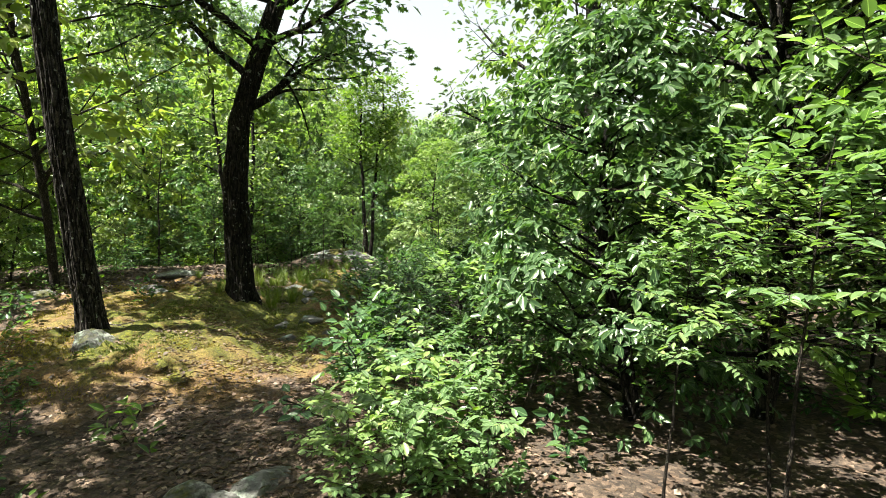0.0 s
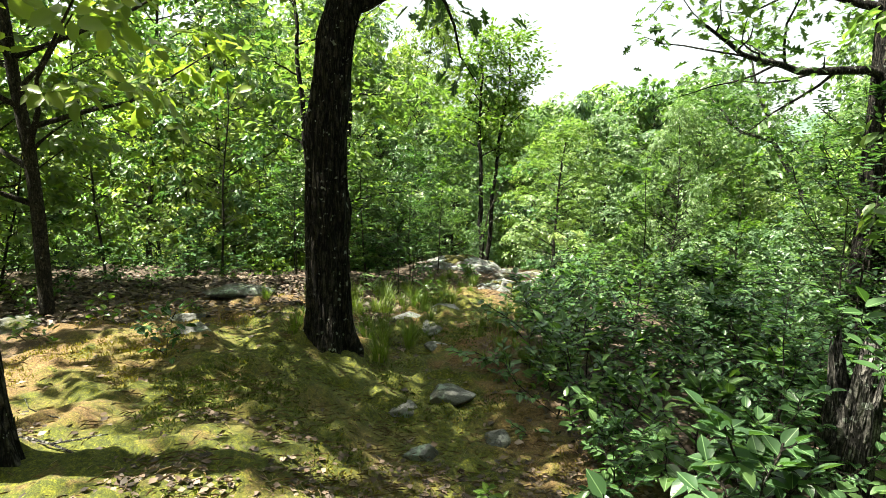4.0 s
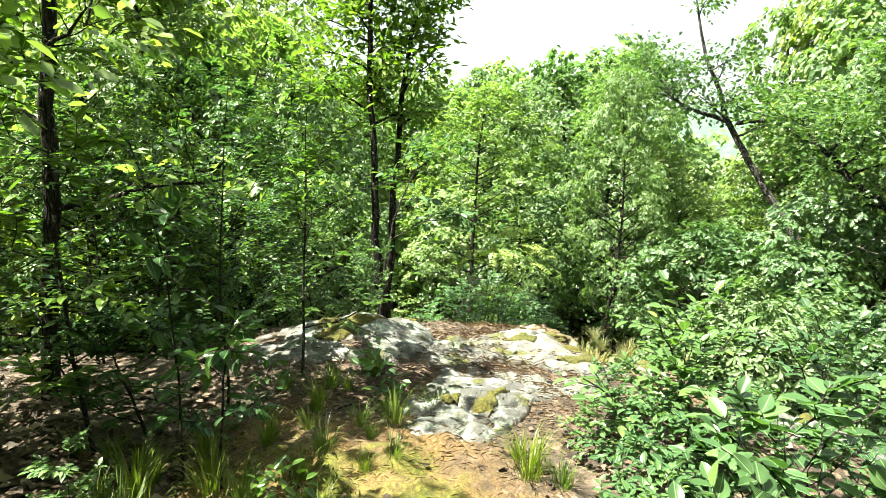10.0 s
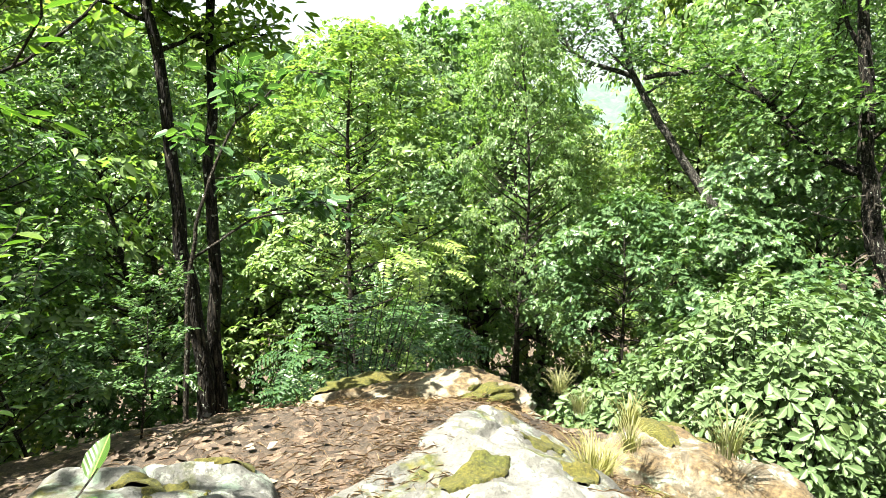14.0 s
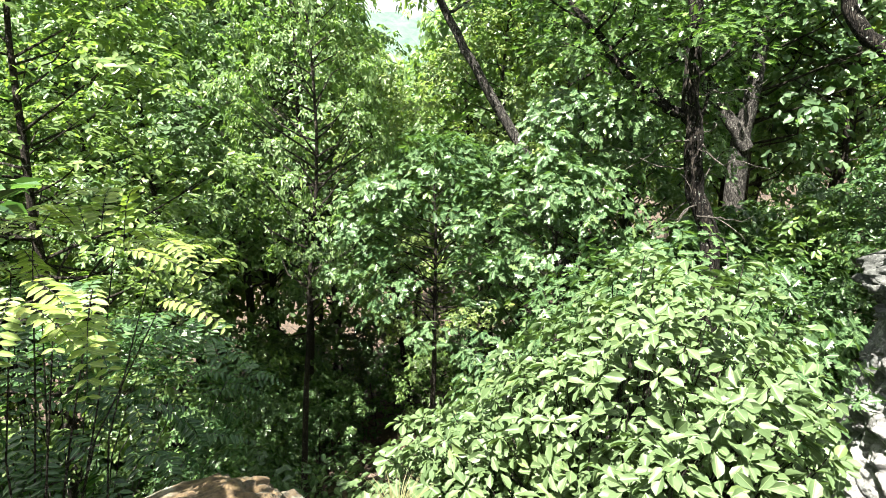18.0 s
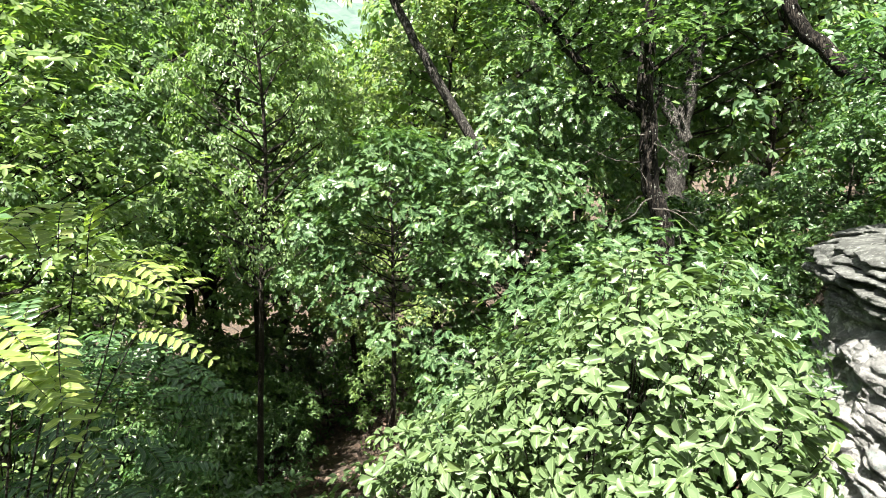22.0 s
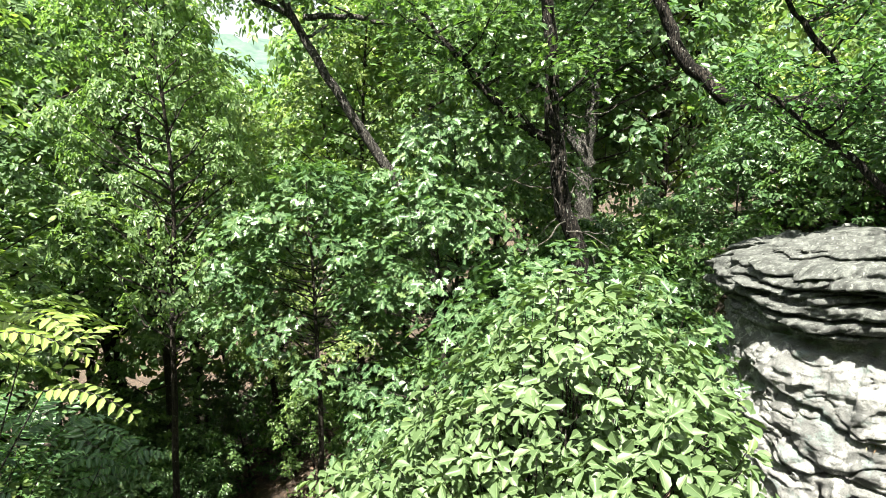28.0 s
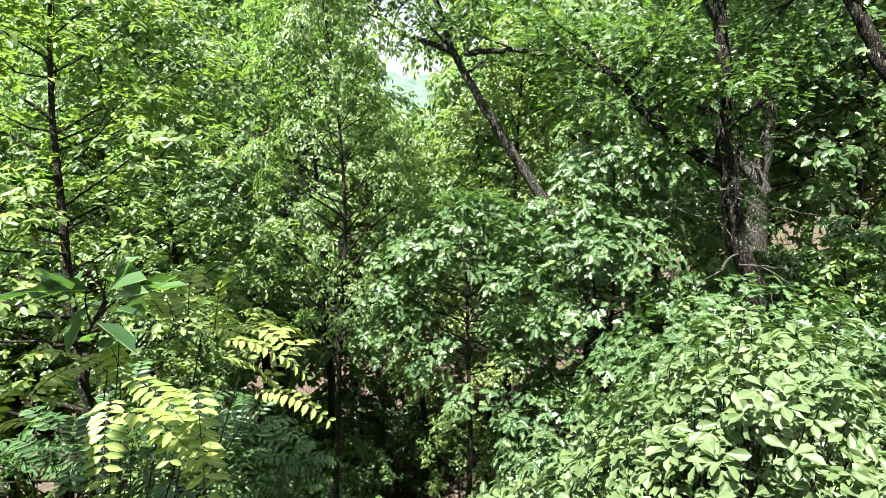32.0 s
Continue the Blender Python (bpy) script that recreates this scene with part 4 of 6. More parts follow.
PLACED = set()


def put(src, x, y, turn=0.0, scale=1.0, sink=0.0, lean=0.0, label="", group="", z=None, wide=1.0):
    """Sets a plant on the ground: the first of its kind itself, then copies of it."""
    m = pose(x, y, (lz(x, y) if z is None else z) - sink, lean, 0, turn)
    if src.name in PLACED:
        ob = copy_thing(src, m)
    else:
        PLACED.add(src.name)
        ob = src
        ob.matrix_world = m
    ob.scale = (scale * wide, scale * wide, scale)
    return tagged(ob, label, group=group)


def far_enough(x, y, gap):
    return float(along(np.array([[x, y]]), TRAIL)[0][0]) > gap


def scatter(seed, count, x0, x1, y0, y1, gap, ok=lambda x, y: True, trail=0.9):
    """Loose random places with a least distance between them."""
    rng, got = np.random.default_rng(seed), []
    for _ in range(count * 30):
        if len(got) >= count:
            break
        x, y = rng.uniform(x0, x1), rng.uniform(y0, y1)
        if ok(x, y) and far_enough(x, y, trail) and all((x - a) ** 2 + (y - b) ** 2 > gap * gap for a, b in got):
            got.append((x, y))
    return got


def out_of_edge(x, y):
    d, s = along(np.array([[x, y]]), EDGE)
    return float(d[0] * s[0])


# ---- forest below and beyond the ledge ----
FAR = [
    canopy("forest_tree", "tall broad-leaved forest tree in full summer leaf", 101 + i, 12.0, 0.13, mat, BARK_THIN, (re, lo, 1.0), 60, 100, cl, 0.2, "oval", 0.62)
    for i, (lo, re, cl, mat) in enumerate([(0.30, 2.3, 0.75, LEAF_HAZED), (0.22, 2.1, 0.7, LEAF_LIME), (0.38, 2.5, 0.8, LEAF_HAZED)])
]
NEAR = [
    canopy("slope_tree", "slim forest tree on the slope with fine green leaves", 151 + i, 12.0, 0.10, mat, BARK_THIN, (re, lo, 1.0), 64, 288, cl, 0.102, "oval", 0.5)
    for i, (lo, re, cl, mat) in enumerate([(0.32, 1.9, 0.58, LEAF_HAZED), (0.26, 1.7, 0.52, LEAF_LIME), (0.42, 2.1, 0.6, LEAF_HAZED)])
]
DISTANT = [
    canopy("distant_tree", "distant forest tree with a rounded green crown", 121 + i, 14.0, 0.16, LEAF_HAZED, BARK_THIN, (re, lo, 1.0), 40, 42, 1.05, 0.45, sides=6)
    for i, (lo, re) in enumerate([(0.2, 2.9), (0.25, 3.2), (0.15, 2.7)])
]
TREELINE = ((-60, 30), (1, 27), (7, 15), (12, 12.8), (32, 12.8), (36, 16), (39.5, 16), (42, 5.5), (54, 4.5), (57, 20), (120, 24))


def rise_to(x, y, k):
    """Height of a tree at x, y whose top reaches the treeline of the wood as it is seen from the trail."""
    d, a = math.hypot(x - 1, y - 11), math.degrees(math.atan2(x - 1, y - 11))
    e = float(np.interp(a, [p[0] for p in TREELINE], [p[1] for p in TREELINE])) * (0.78 + 0.22 * ((k * 61) % 100) / 100)
    return max(4.0, 1.5 + d * math.tan(math.radians(e)) - lz(x, y))


def in_gap(x, y):
    d, a = math.hypot(x - 3.3, y - 14.4), math.degrees(math.atan2(x - 3.3, y - 14.4))
    return 4.5 < d < 13 and 40 < a < 62


def hides_oak(x, y):
    d, a = math.hypot(x - 3.3, y - 14.4), math.degrees(math.atan2(x - 3.3, y - 14.4))
    return (d < 17.5 and 76 < a < 92) or (d < 13.5 and 49 < a < 68)


k = 0
for x, y in scatter(5, 74, -8, 34, 8, 40, 2.2, lambda x, y: out_of_edge(x, y) > 3.2 and y > 13 - 0.25 * (x - 10) and not (3 < x < 11.5 and 14 < y < 20.0) and not hides_oak(x, y) and math.hypot(x - 11.4, y - 21.8) > 2.2 and math.hypot(x - 3, y - 14) < 27):
    near = math.hypot(x - 3.3, y - 14.4) < 15.5
    tall = min(20.0, rise_to(x, y, k)) / 12.0
    slim = 0.62 if math.hypot(x - 9, y - 21) < 0.8 else 1.0
    put((NEAR if near else FAR)[k % 3], x, y, (k * 67) % 360, tall, lean=(k * 53) % 9 - 4, wide=slim * (0.85 + 0.3 * ((k * 37) % 100) / 100) / tall ** 0.6, group="forest trees beyond the ledge")
    k += 1
for x, y in scatter(6, 84, -50, 75, -30, 85, 4.2, lambda x, y: (out_of_edge(x, y) > 3 or x < -14 or x > 20 or y < -9) and math.hypot(x - 3, y - 14) > 25 and math.hypot(x, y) > 12, 6):
    tall = min(26.0, rise_to(x, y, k)) / 14.0
    put(DISTANT[k % 3], x, y, (k * 67) % 360, tall, wide=(0.9 + 0.3 * ((k * 37) % 100) / 100) / tall ** 0.6, group="distant forest trees")
    k += 1
# one sheet of treetops where single trees can no longer be told apart
n = 26000
ang, dist = RNG.uniform(-1.3, 2.6, n), 55 + 330 * RNG.uniform(0, 1, n) ** 1.6
cx, cy = 3 + np.sin(ang) * dist, 14 + np.cos(ang) * dist
cz = land(cx, cy, False) + 12 + 4.5 * fbm(np.stack([cx, cy, 0 * cx], 1) * 0.11, 3) + RNG.normal(0, 1.2, n)
woods = leaf_mesh("far_woods", np.stack([cx, cy, cz], 1), RNG.normal(0, 1, (n, 3)), unit(RNG.normal(0, 0.5, (n, 3)) + np.array([-0.3, -0.5, 0.8])), RNG.uniform(1.2, 2.6, n) * (0.5 + dist / 220), "diamond", 0.9)
tagged(part("far_woods", woods, LEAF_HAZED), "unbroken green treetops of the far woods", "woods", kind="stuff")

# low growth on the slope under the trees
UNDER = [
    canopy("undergrowth_shrub", "broad leafy shrub in the shade below the ledge", 131 + i, h, 0.03, LEAF_OAK if i else LEAF_SHRUB, BARK_THIN, (re, 0.12, 1.0), 34, 84, 0.34, 0.1, "oval", 0.56, category="shrub", flat=0.5, sides=6)
    for i, (h, re) in enumerate([(2.2, 0.95), (3.2, 1.05)])
]
for x, y in scatter(7, 120, -6, 26, 9, 34, 1.05, lambda x, y: out_of_edge(x, y) > 1.6 and not in_gap(x, y) and y > 14.0 and math.hypot(x - 11.6, y - 21.8) > 2.4 and not (5.5 < x < 9.6 and 13 < y < 16.4) and math.hypot(x - 3, y - 14) < 20):
    near = math.hypot(x - 3.3, y - 14.4) < 8
    put(UNDER[k % 2], x, y, (k * 67) % 360, (0.75 if near else 0.9) + 0.4 * ((k * 37) % 100) / 100, group="shrubs below the ledge")
    k += 1

# ---- left and right of the trail ----
SAPLING = [
    canopy("sapling", "slender woodland sapling with light green leaves", 201 + i, h, 0.026, LEAF_LIME if i != 2 else LEAF_SHRUB, BARK_THIN, (re, 0.2, 1.0), 40, 66, 0.36, 0.115, "oval", 0.56, category="sapling", flat=0.42, sides=6)
    for i, (h, re) in enumerate([(4.2, 1.15), (3.2, 1.0), (5.4, 1.4)])
]
MID = [
    canopy("young_tree", "young broad-leaved tree with a thin dark trunk", 301 + i, h, 0.06, LEAF_LIME if i else LEAF_HAZED, BARK_THIN, (re, 0.2, 1.0), 56, 84, 0.55, 0.15, "oval", 0.56, flat=0.45)
    for i, (h, re) in enumerate([(9.5, 2.1), (8.0, 1.9)])
]


YOUNG = [
    tree("near_sapling", "thin sapling with spread sprays of soft green leaves", 231 + i, h, 0.017, LEAF_BRIGHT if i == 0 else LEAF_SHRUB, BARK_THIN, on_twigs=9, size=0.09, shape="ovate", wide=0.55,
         first=0.2, limbs=18, reach=re, per_limb=5, twigs=2, lift=0.3, category="sapling", kink=0.05)
    for i, (h, re) in enumerate([(2.7, 0.8), (3.1, 0.9)])
]


def left_zone(x, y):
    return out_of_edge(x, y) < -0.3 and ((y > 12.6 and x < -2.0) or (y > 15.6 and x < -0.5) or (x < -3.4 and y > 10.6) or (x < -4.8 and y > 7) or x < -5.6)


for x, y in scatter(11, 38, -13, 0.0, 2.5, 19, 1.1, left_zone):
    put(SAPLING[k % 3], x, y, (k * 83) % 360, 0.75 + 0.4 * ((k * 29) % 100) / 100, lean=(k * 53) % 13 - 6, group="saplings beside the trail")
    k += 1
for x, y in scatter(12, 22, -24, 0, 1, 26, 2.6, lambda x, y: (x < -8.5 or y > 17.5) and out_of_edge(x, y) < 4):
    put(MID[k % 2], x, y, (k * 71) % 360, 0.85 + 0.45 * ((k * 31) % 100) / 100, group="young trees beside the trail")
    k += 1
for x, y, h in [(1.02, 13.42, 0.62), (0.52, 13.15, 0.55), (-0.15, 12.9, 0.7), (-0.45, 14.9, 0.6), (-0.2, 15.9, 0.7), (0.9, 15.8, 0.5), (1.2, 16.6, 0.6), (0.0, 17.0, 0.8),
                (2.72, 9.9, 0.62), (3.9, 8.2, 0.7), (4.3, 10.2, 0.6), (3.2, 6.6, 0.7), (4.6, 6.2, 0.9), (5.2, 8.4, 0.8), (3.4, 2.0, 0.9), (4.8, 3.4, 1.0), (5.6, 5.2, 1.0)]:
    put(YOUNG[k % 2], x, y, (k * 83) % 360, h * 1.25, group="saplings beside the trail")
    k += 1


def right_zone(x, y):
    return out_of_edge(x, y) < -0.3 and x > 5.5 and (y < 10.2 or x > 11.0)


for x, y in scatter(13, 26, 5.5, 17, -1, 11.5, 1.25, right_zone, 2.2):
    put(SAPLING[k % 3], x, y, (k * 83) % 360, 0.65 + 0.4 * ((k * 29) % 100) / 100, group="saplings beside the trail")
    k += 1
put(MID[1], 4.1, 6.4, 130, 0.7, group="young trees beside the trail")
for x, y in scatter(14, 22, 8, 26, -6, 11, 2.3, lambda x, y: out_of_edge(x, y) < -0.5 and not (x < 12 and y > 9)):
    put(MID[k % 2], x, y, (k * 71) % 360, 0.9 + 0.4 * ((k * 31) % 100) / 100, group="young trees beside the trail")
    k += 1

# unseen trees added to block sky light at the trail start
for x, y, h in [(5.2, 1.0, 0.95), (4.7, -2.4, 1.0), (7.6, -0.6, 1.05), (6.9, 3.2, 0.9), (-1.0, -5.5, 1.0), (2.2, -5.0, 1.0)]:
    put(FAR[k % 3], x, y, (k * 71) % 360, h, group="forest trees beside the trail", label="unseen tall broad-leaved tree added to shade the start of the trail")
    k += 1
# trees added left of view so their shadow falls on the trail
for x, y, h in [(-3.3, 2.8, 0.72), (-3.4, 4.5, 0.6)]:
    put(FAR[k % 3], x, y, (k * 71) % 360, h, group="forest trees beside the trail", label="tall broad-leaved tree added mostly out of view to shade the trail")
    k += 1
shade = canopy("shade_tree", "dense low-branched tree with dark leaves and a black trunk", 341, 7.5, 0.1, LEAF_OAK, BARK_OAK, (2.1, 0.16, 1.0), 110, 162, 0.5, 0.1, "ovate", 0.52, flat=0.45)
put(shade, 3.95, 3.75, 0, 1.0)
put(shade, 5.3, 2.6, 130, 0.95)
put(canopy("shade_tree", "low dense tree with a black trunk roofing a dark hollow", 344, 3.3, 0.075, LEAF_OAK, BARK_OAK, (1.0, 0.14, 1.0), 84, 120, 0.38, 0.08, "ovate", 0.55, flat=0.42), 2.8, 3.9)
# two smaller copies added to block the sun from the left thicket
put(shade, 0.7, 17.3, 60, 0.62)
put(shade, -0.5, 16.4, 200, 0.5)
# mostly unseen trees, added to cast dappled shade on mound and trail
for x, y, h in [(-6.3, 5.0, 1.0), (-4.6, 10.6, 0.85), (-6.2, 12.2, 0.75), (-3.3, 10.0, 1.2)]:
    put(MID[1], x, y, (k * 71) % 360, h, group="young trees beside the trail")
    k += 1

SHRUB = [
    tree("shrub", "low leafy green woodland shrub beside the trail", 401 + i, h, 0.010, LEAF_SHRUB, BARK_THIN, on_twigs=6, size=0.085, shape="ovate", wide=0.62, first=0.12, limbs=11, reach=re,
         per_limb=4, twigs=2, lift=0.45, category="shrub", kink=0.1)
    for i, (h, re) in enumerate([(0.62, 0.42), (0.45, 0.36), (0.8, 0.46)])
]
TALL = [
    tree("tall_shrub", "tall arching shrub with broad sunlit leaves", 421 + i, h, 0.022, LEAF_BROAD if i == 0 else LEAF_SHRUB, BARK_THIN, on_twigs=10, size=0.095, shape="ovate", wide=0.56, first=0.28, limbs=18, reach=re,
         per_limb=5, twigs=2, lift=0.4, category="shrub", kink=0.07)
    for i, (h, re) in enumerate([(2.0, 0.75), (2.6, 0.95), (1.3, 0.6)])
]
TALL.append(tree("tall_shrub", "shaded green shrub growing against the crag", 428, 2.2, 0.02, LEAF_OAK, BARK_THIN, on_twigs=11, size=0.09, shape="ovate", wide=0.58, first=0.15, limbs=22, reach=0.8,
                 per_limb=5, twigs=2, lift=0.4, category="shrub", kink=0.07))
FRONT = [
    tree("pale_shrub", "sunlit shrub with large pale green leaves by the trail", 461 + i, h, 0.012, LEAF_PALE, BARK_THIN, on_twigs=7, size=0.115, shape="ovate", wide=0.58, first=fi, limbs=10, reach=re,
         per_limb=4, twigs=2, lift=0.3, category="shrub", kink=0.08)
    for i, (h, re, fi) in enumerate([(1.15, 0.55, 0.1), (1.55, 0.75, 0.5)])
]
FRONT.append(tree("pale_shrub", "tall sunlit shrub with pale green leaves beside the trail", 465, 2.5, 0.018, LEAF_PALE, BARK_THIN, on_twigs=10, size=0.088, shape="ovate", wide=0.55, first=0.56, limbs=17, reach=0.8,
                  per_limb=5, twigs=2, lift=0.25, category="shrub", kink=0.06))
for j, x, y, h in [(0, -0.08, 12.1, 0.32), (0, 1.06, 10.15, 0.24), (0, -0.7, 12.7, 0.45), (1, -2.9, 11.9, 0.6), (0, 1.5, 8.8, 0.3), (0, -1.5, 12.4, 0.5), (0, 0.4, 3.1, 0.5), (0, 0.42, 3.65, 0.45), (0, 0.55, 2.75, 0.55), (0, 0.66, 3.2, 0.6), (0, 0.62, 3.75, 0.5), (0, 0.78, 2.85, 0.5), (0, 1.0, 3.35, 0.62), (0, 1.05, 2.65, 0.5), (0, 1.0, 4.3, 0.55), (0, 1.25, 3.7, 0.5), (1, 1.75, 3.9, 0.68), (1, 1.3, 4.65, 0.72), (1, 1.95, 4.9, 0.78), (1, 2.6, 4.4, 0.85), (2, 2.05, 2.55, 0.62), (2, 2.0, 1.75, 0.76), (2, 2.45, 1.3, 0.95), (2, 2.6, 2.35, 0.75)]:
    put(FRONT[j], x, y, (k * 57) % 360, h, group="pale shrubs beside the trail")
    k += 1
for j, x, y, h in [(2, 2.0, 5.4, 0.9), (1, 3.3, 5.6, 0.8), (1, 3.9, 3.6, 1.0), (1, 4.4, 1.4, 1.1), (1, 3.1, 0.8, 1.1), (2, 2.4, 7.4, 0.8), (2, 3.2, 8.6, 0.9), (2, 3.6, 9.6, 0.85),
                   (1, 5.0, 9.6, 0.8), (2, 3.1, -0.3, 1.2), (1, 1.9, 6.6, 0.45),
                   (1, -0.75, 13.2, 0.7), (1, -0.5, 15.0, 0.7), (3, 0.5, 15.2, 0.7), (3, 1.5, 15.9, 0.6), (1, -1.4, 14.0, 0.8), (1, 0.7, 16.6, 0.8), (3, 2.0, 15.6, 0.4), (1, -1.2, 12.7, 0.5), (2, 0.1, 13.0, 0.6)]:
    put(TALL[j], x, y, (k * 57) % 360, h, group="tall shrubs beside the trail")
    k += 1
for x, y in scatter(15, 66, 0.5, 5.2, 3.5, 12.4, 0.48, lambda x, y: out_of_edge(x, y) < -0.8 and not (x < 1.0 and 6.0 < y < 11.6) and not (x < 2.3 and y > 11.3) and not (x > 3.7 and y > 10.8) and not (1.9 < x < 4.2 and 3.2 < y < 5.2), 0.8):
    put(SHRUB[k % 3], x, y, (k * 57) % 360, 0.75 + 0.45 * ((k * 29) % 100) / 100, group="shrubs beside the trail")
    k += 1
for x, y in scatter(16, 50, -7.5, 0.4, 2.0, 17, 0.6, lambda x, y: left_zone(x - 0.3, y + 0.3) or (x < -2.9 and y < 5.5), 1.2):
    put(SHRUB[k % 3], x, y, (k * 57) % 360, 0.6 + 0.6 * ((k * 29) % 100) / 100, group="shrubs beside the trail")
    k += 1
for x, y, h in [(1.62, 10.55, 0.42), (1.85, 10.85, 0.5), (2.05, 10.4, 0.6), (2.1, 11.15, 0.52), (2.3, 11.5, 0.5), (2.45, 10.95, 0.65), (2.65, 11.6, 0.6), (2.5, 12.0, 0.42), (2.75, 12.2, 0.5), (3.0, 12.5, 0.45), (4.2, 12.4, 0.5), (3.3, 12.35, 0.75), (4.0, 11.7, 1.0), (3.0, 11.7, 0.9), (-2.3, 5.4, 0.6), (-2.6, 4.9, 0.7), (-1.9, 4.6, 0.4), (-2.2, 3.6, 0.6)]:
    put(SHRUB[k % 3], x, y, (k * 57) % 360, h, group="shrubs beside the trail")
    k += 1

# ---- the two oaks by the trail ----
def big_oak(name, label, x, y, r, height, lean, seed, limbs_at, bend=((0, 0), (1, 0)), bark=None, leafy=6, knots=()):
    """A mature oak: ridged bark over the trunk, stout limbs and a high crown of lobed leaves."""
    bark = bark or BARK_OAK
    rng = np.random.default_rng(seed)
    rows, cols = 190, 120
    zz = np.linspace(-0.3, height, rows)
    ang = np.linspace(0, 2 * np.pi, cols, endpoint=False)
    cx = lean[0] * zz + 0.03 * np.sin(zz * 0.9 + seed) + np.interp(zz, [p[0] for p in bend], [p[1] for p in bend])
    cy = lean[1] * zz + 0.05 * np.cos(zz * 0.7 + seed)
    rad = r * (1 - 0.55 * np.clip(zz, 0, None) / height) + 0.30 * r * np.exp(-np.clip(zz + 0.05, 0, None) / 0.16)
    A, Z = np.meshgrid(ang, zz)
    flare = 1 + 0.22 * np.exp(-np.clip(Z, 0, None) / 0.22) * np.sin(A * 4 + seed)
    q = np.stack([np.cos(A).ravel() * 5.2, np.sin(A).ravel() * 5.2, Z.ravel() * 1.5], 1)
    ridge = np.minimum(1, 1.6 * np.abs(vnoise(q + seed)).reshape(A.shape) ** 0.6)
    fine = fbm(q * np.array([2.6, 2.6, 3.0]) + seed, 3).reshape(A.shape)
    R = rad[:, None] * flare + 0.034 * (ridge - 0.6) + 0.008 * fine
    for kz, ka, amp in knots:
        turn = np.abs((A - ka + np.pi) % (2 * np.pi) - np.pi)
        R = R + amp * np.exp(-((Z - kz) / 0.13) ** 2 - (turn / 0.55) ** 2)
    V = np.stack([cx[:, None] + R * np.cos(A), cy[:, None] + R * np.sin(A), Z], -1)
    root = thing(name, label, "tree")
    part("trunk", grid_mesh("trunk", V, True, True), bark, root)
    wood, tips, dirs = [], [], []
    for (h, az, ln, up, lr) in limbs_at:
        p = np.array([np.interp(h, zz, cx), np.interp(h, zz, cy), h])
        br = limb(rng, p, (np.cos(az), np.sin(az), up), ln, lr, 0.015, 10, 0.25, 0.16)
        wood.append(br)
        for j in range(11):
            g = 0.22 + 0.78 * (j + rng.uniform(0, 1)) / 11
            qq, e, rr = at_line(br, min(g, 0.99))
            side = unit(np.cross(e, (0, 0, 1)) * (1 if j % 2 else -1) + e * 0.7 + rng.normal(0, 0.4, 3))
            tw = limb(rng, qq, side, rng.uniform(0.7, 1.5), max(0.008, rr * 0.45), 0.004, 6, 0.1, 0.22)
            wood.append(tw)
            for s in range(6):
                hh, e2, _ = at_line(tw, min(0.99, 0.2 + 0.8 * (s + rng.uniform(0, 1)) / 6))
                tips.append(hh + rng.normal(0, 0.08, 3))
                dirs.append(e2)
    for br in [w for w in wood if w[1][0] > 0.045]:
        part("limb", tubes("limb", [br], 9), bark, root)
    part("bough", tubes("bough", [w for w in wood if w[1][0] <= 0.045], 6), bark, root)
    part("crown", sprays(seed, np.array(tips), np.array(dirs), leafy, 0.17, 0.15, "lobed", 0.66), LEAF_OAK, root)
    root.matrix_world = pose(x, y, lz(x, y))
    return root


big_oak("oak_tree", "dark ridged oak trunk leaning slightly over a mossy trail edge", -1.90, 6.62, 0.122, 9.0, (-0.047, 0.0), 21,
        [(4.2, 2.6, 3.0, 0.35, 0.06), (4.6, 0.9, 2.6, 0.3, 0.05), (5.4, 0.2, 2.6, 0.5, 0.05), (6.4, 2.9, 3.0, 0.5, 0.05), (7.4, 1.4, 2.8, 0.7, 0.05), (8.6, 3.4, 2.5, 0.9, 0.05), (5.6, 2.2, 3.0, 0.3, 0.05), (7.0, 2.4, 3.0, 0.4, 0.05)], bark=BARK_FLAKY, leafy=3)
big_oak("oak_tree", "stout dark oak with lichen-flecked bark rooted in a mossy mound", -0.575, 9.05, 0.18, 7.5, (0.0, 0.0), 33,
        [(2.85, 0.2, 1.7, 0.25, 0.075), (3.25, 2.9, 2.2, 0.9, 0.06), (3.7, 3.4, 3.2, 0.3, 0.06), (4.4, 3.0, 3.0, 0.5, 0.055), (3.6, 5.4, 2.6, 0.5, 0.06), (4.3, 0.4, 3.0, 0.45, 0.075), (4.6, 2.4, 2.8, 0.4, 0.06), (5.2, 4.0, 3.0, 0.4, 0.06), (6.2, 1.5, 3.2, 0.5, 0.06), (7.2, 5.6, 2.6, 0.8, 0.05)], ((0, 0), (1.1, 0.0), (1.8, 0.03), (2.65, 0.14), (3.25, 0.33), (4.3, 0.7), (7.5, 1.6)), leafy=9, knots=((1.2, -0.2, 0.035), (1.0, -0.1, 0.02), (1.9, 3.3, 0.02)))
# the first limb is added, above the view, to shade the crag
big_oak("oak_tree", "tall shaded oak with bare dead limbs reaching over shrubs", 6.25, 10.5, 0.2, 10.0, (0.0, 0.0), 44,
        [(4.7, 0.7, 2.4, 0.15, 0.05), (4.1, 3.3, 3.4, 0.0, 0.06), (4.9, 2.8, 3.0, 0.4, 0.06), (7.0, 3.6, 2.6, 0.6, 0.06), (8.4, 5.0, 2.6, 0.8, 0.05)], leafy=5)
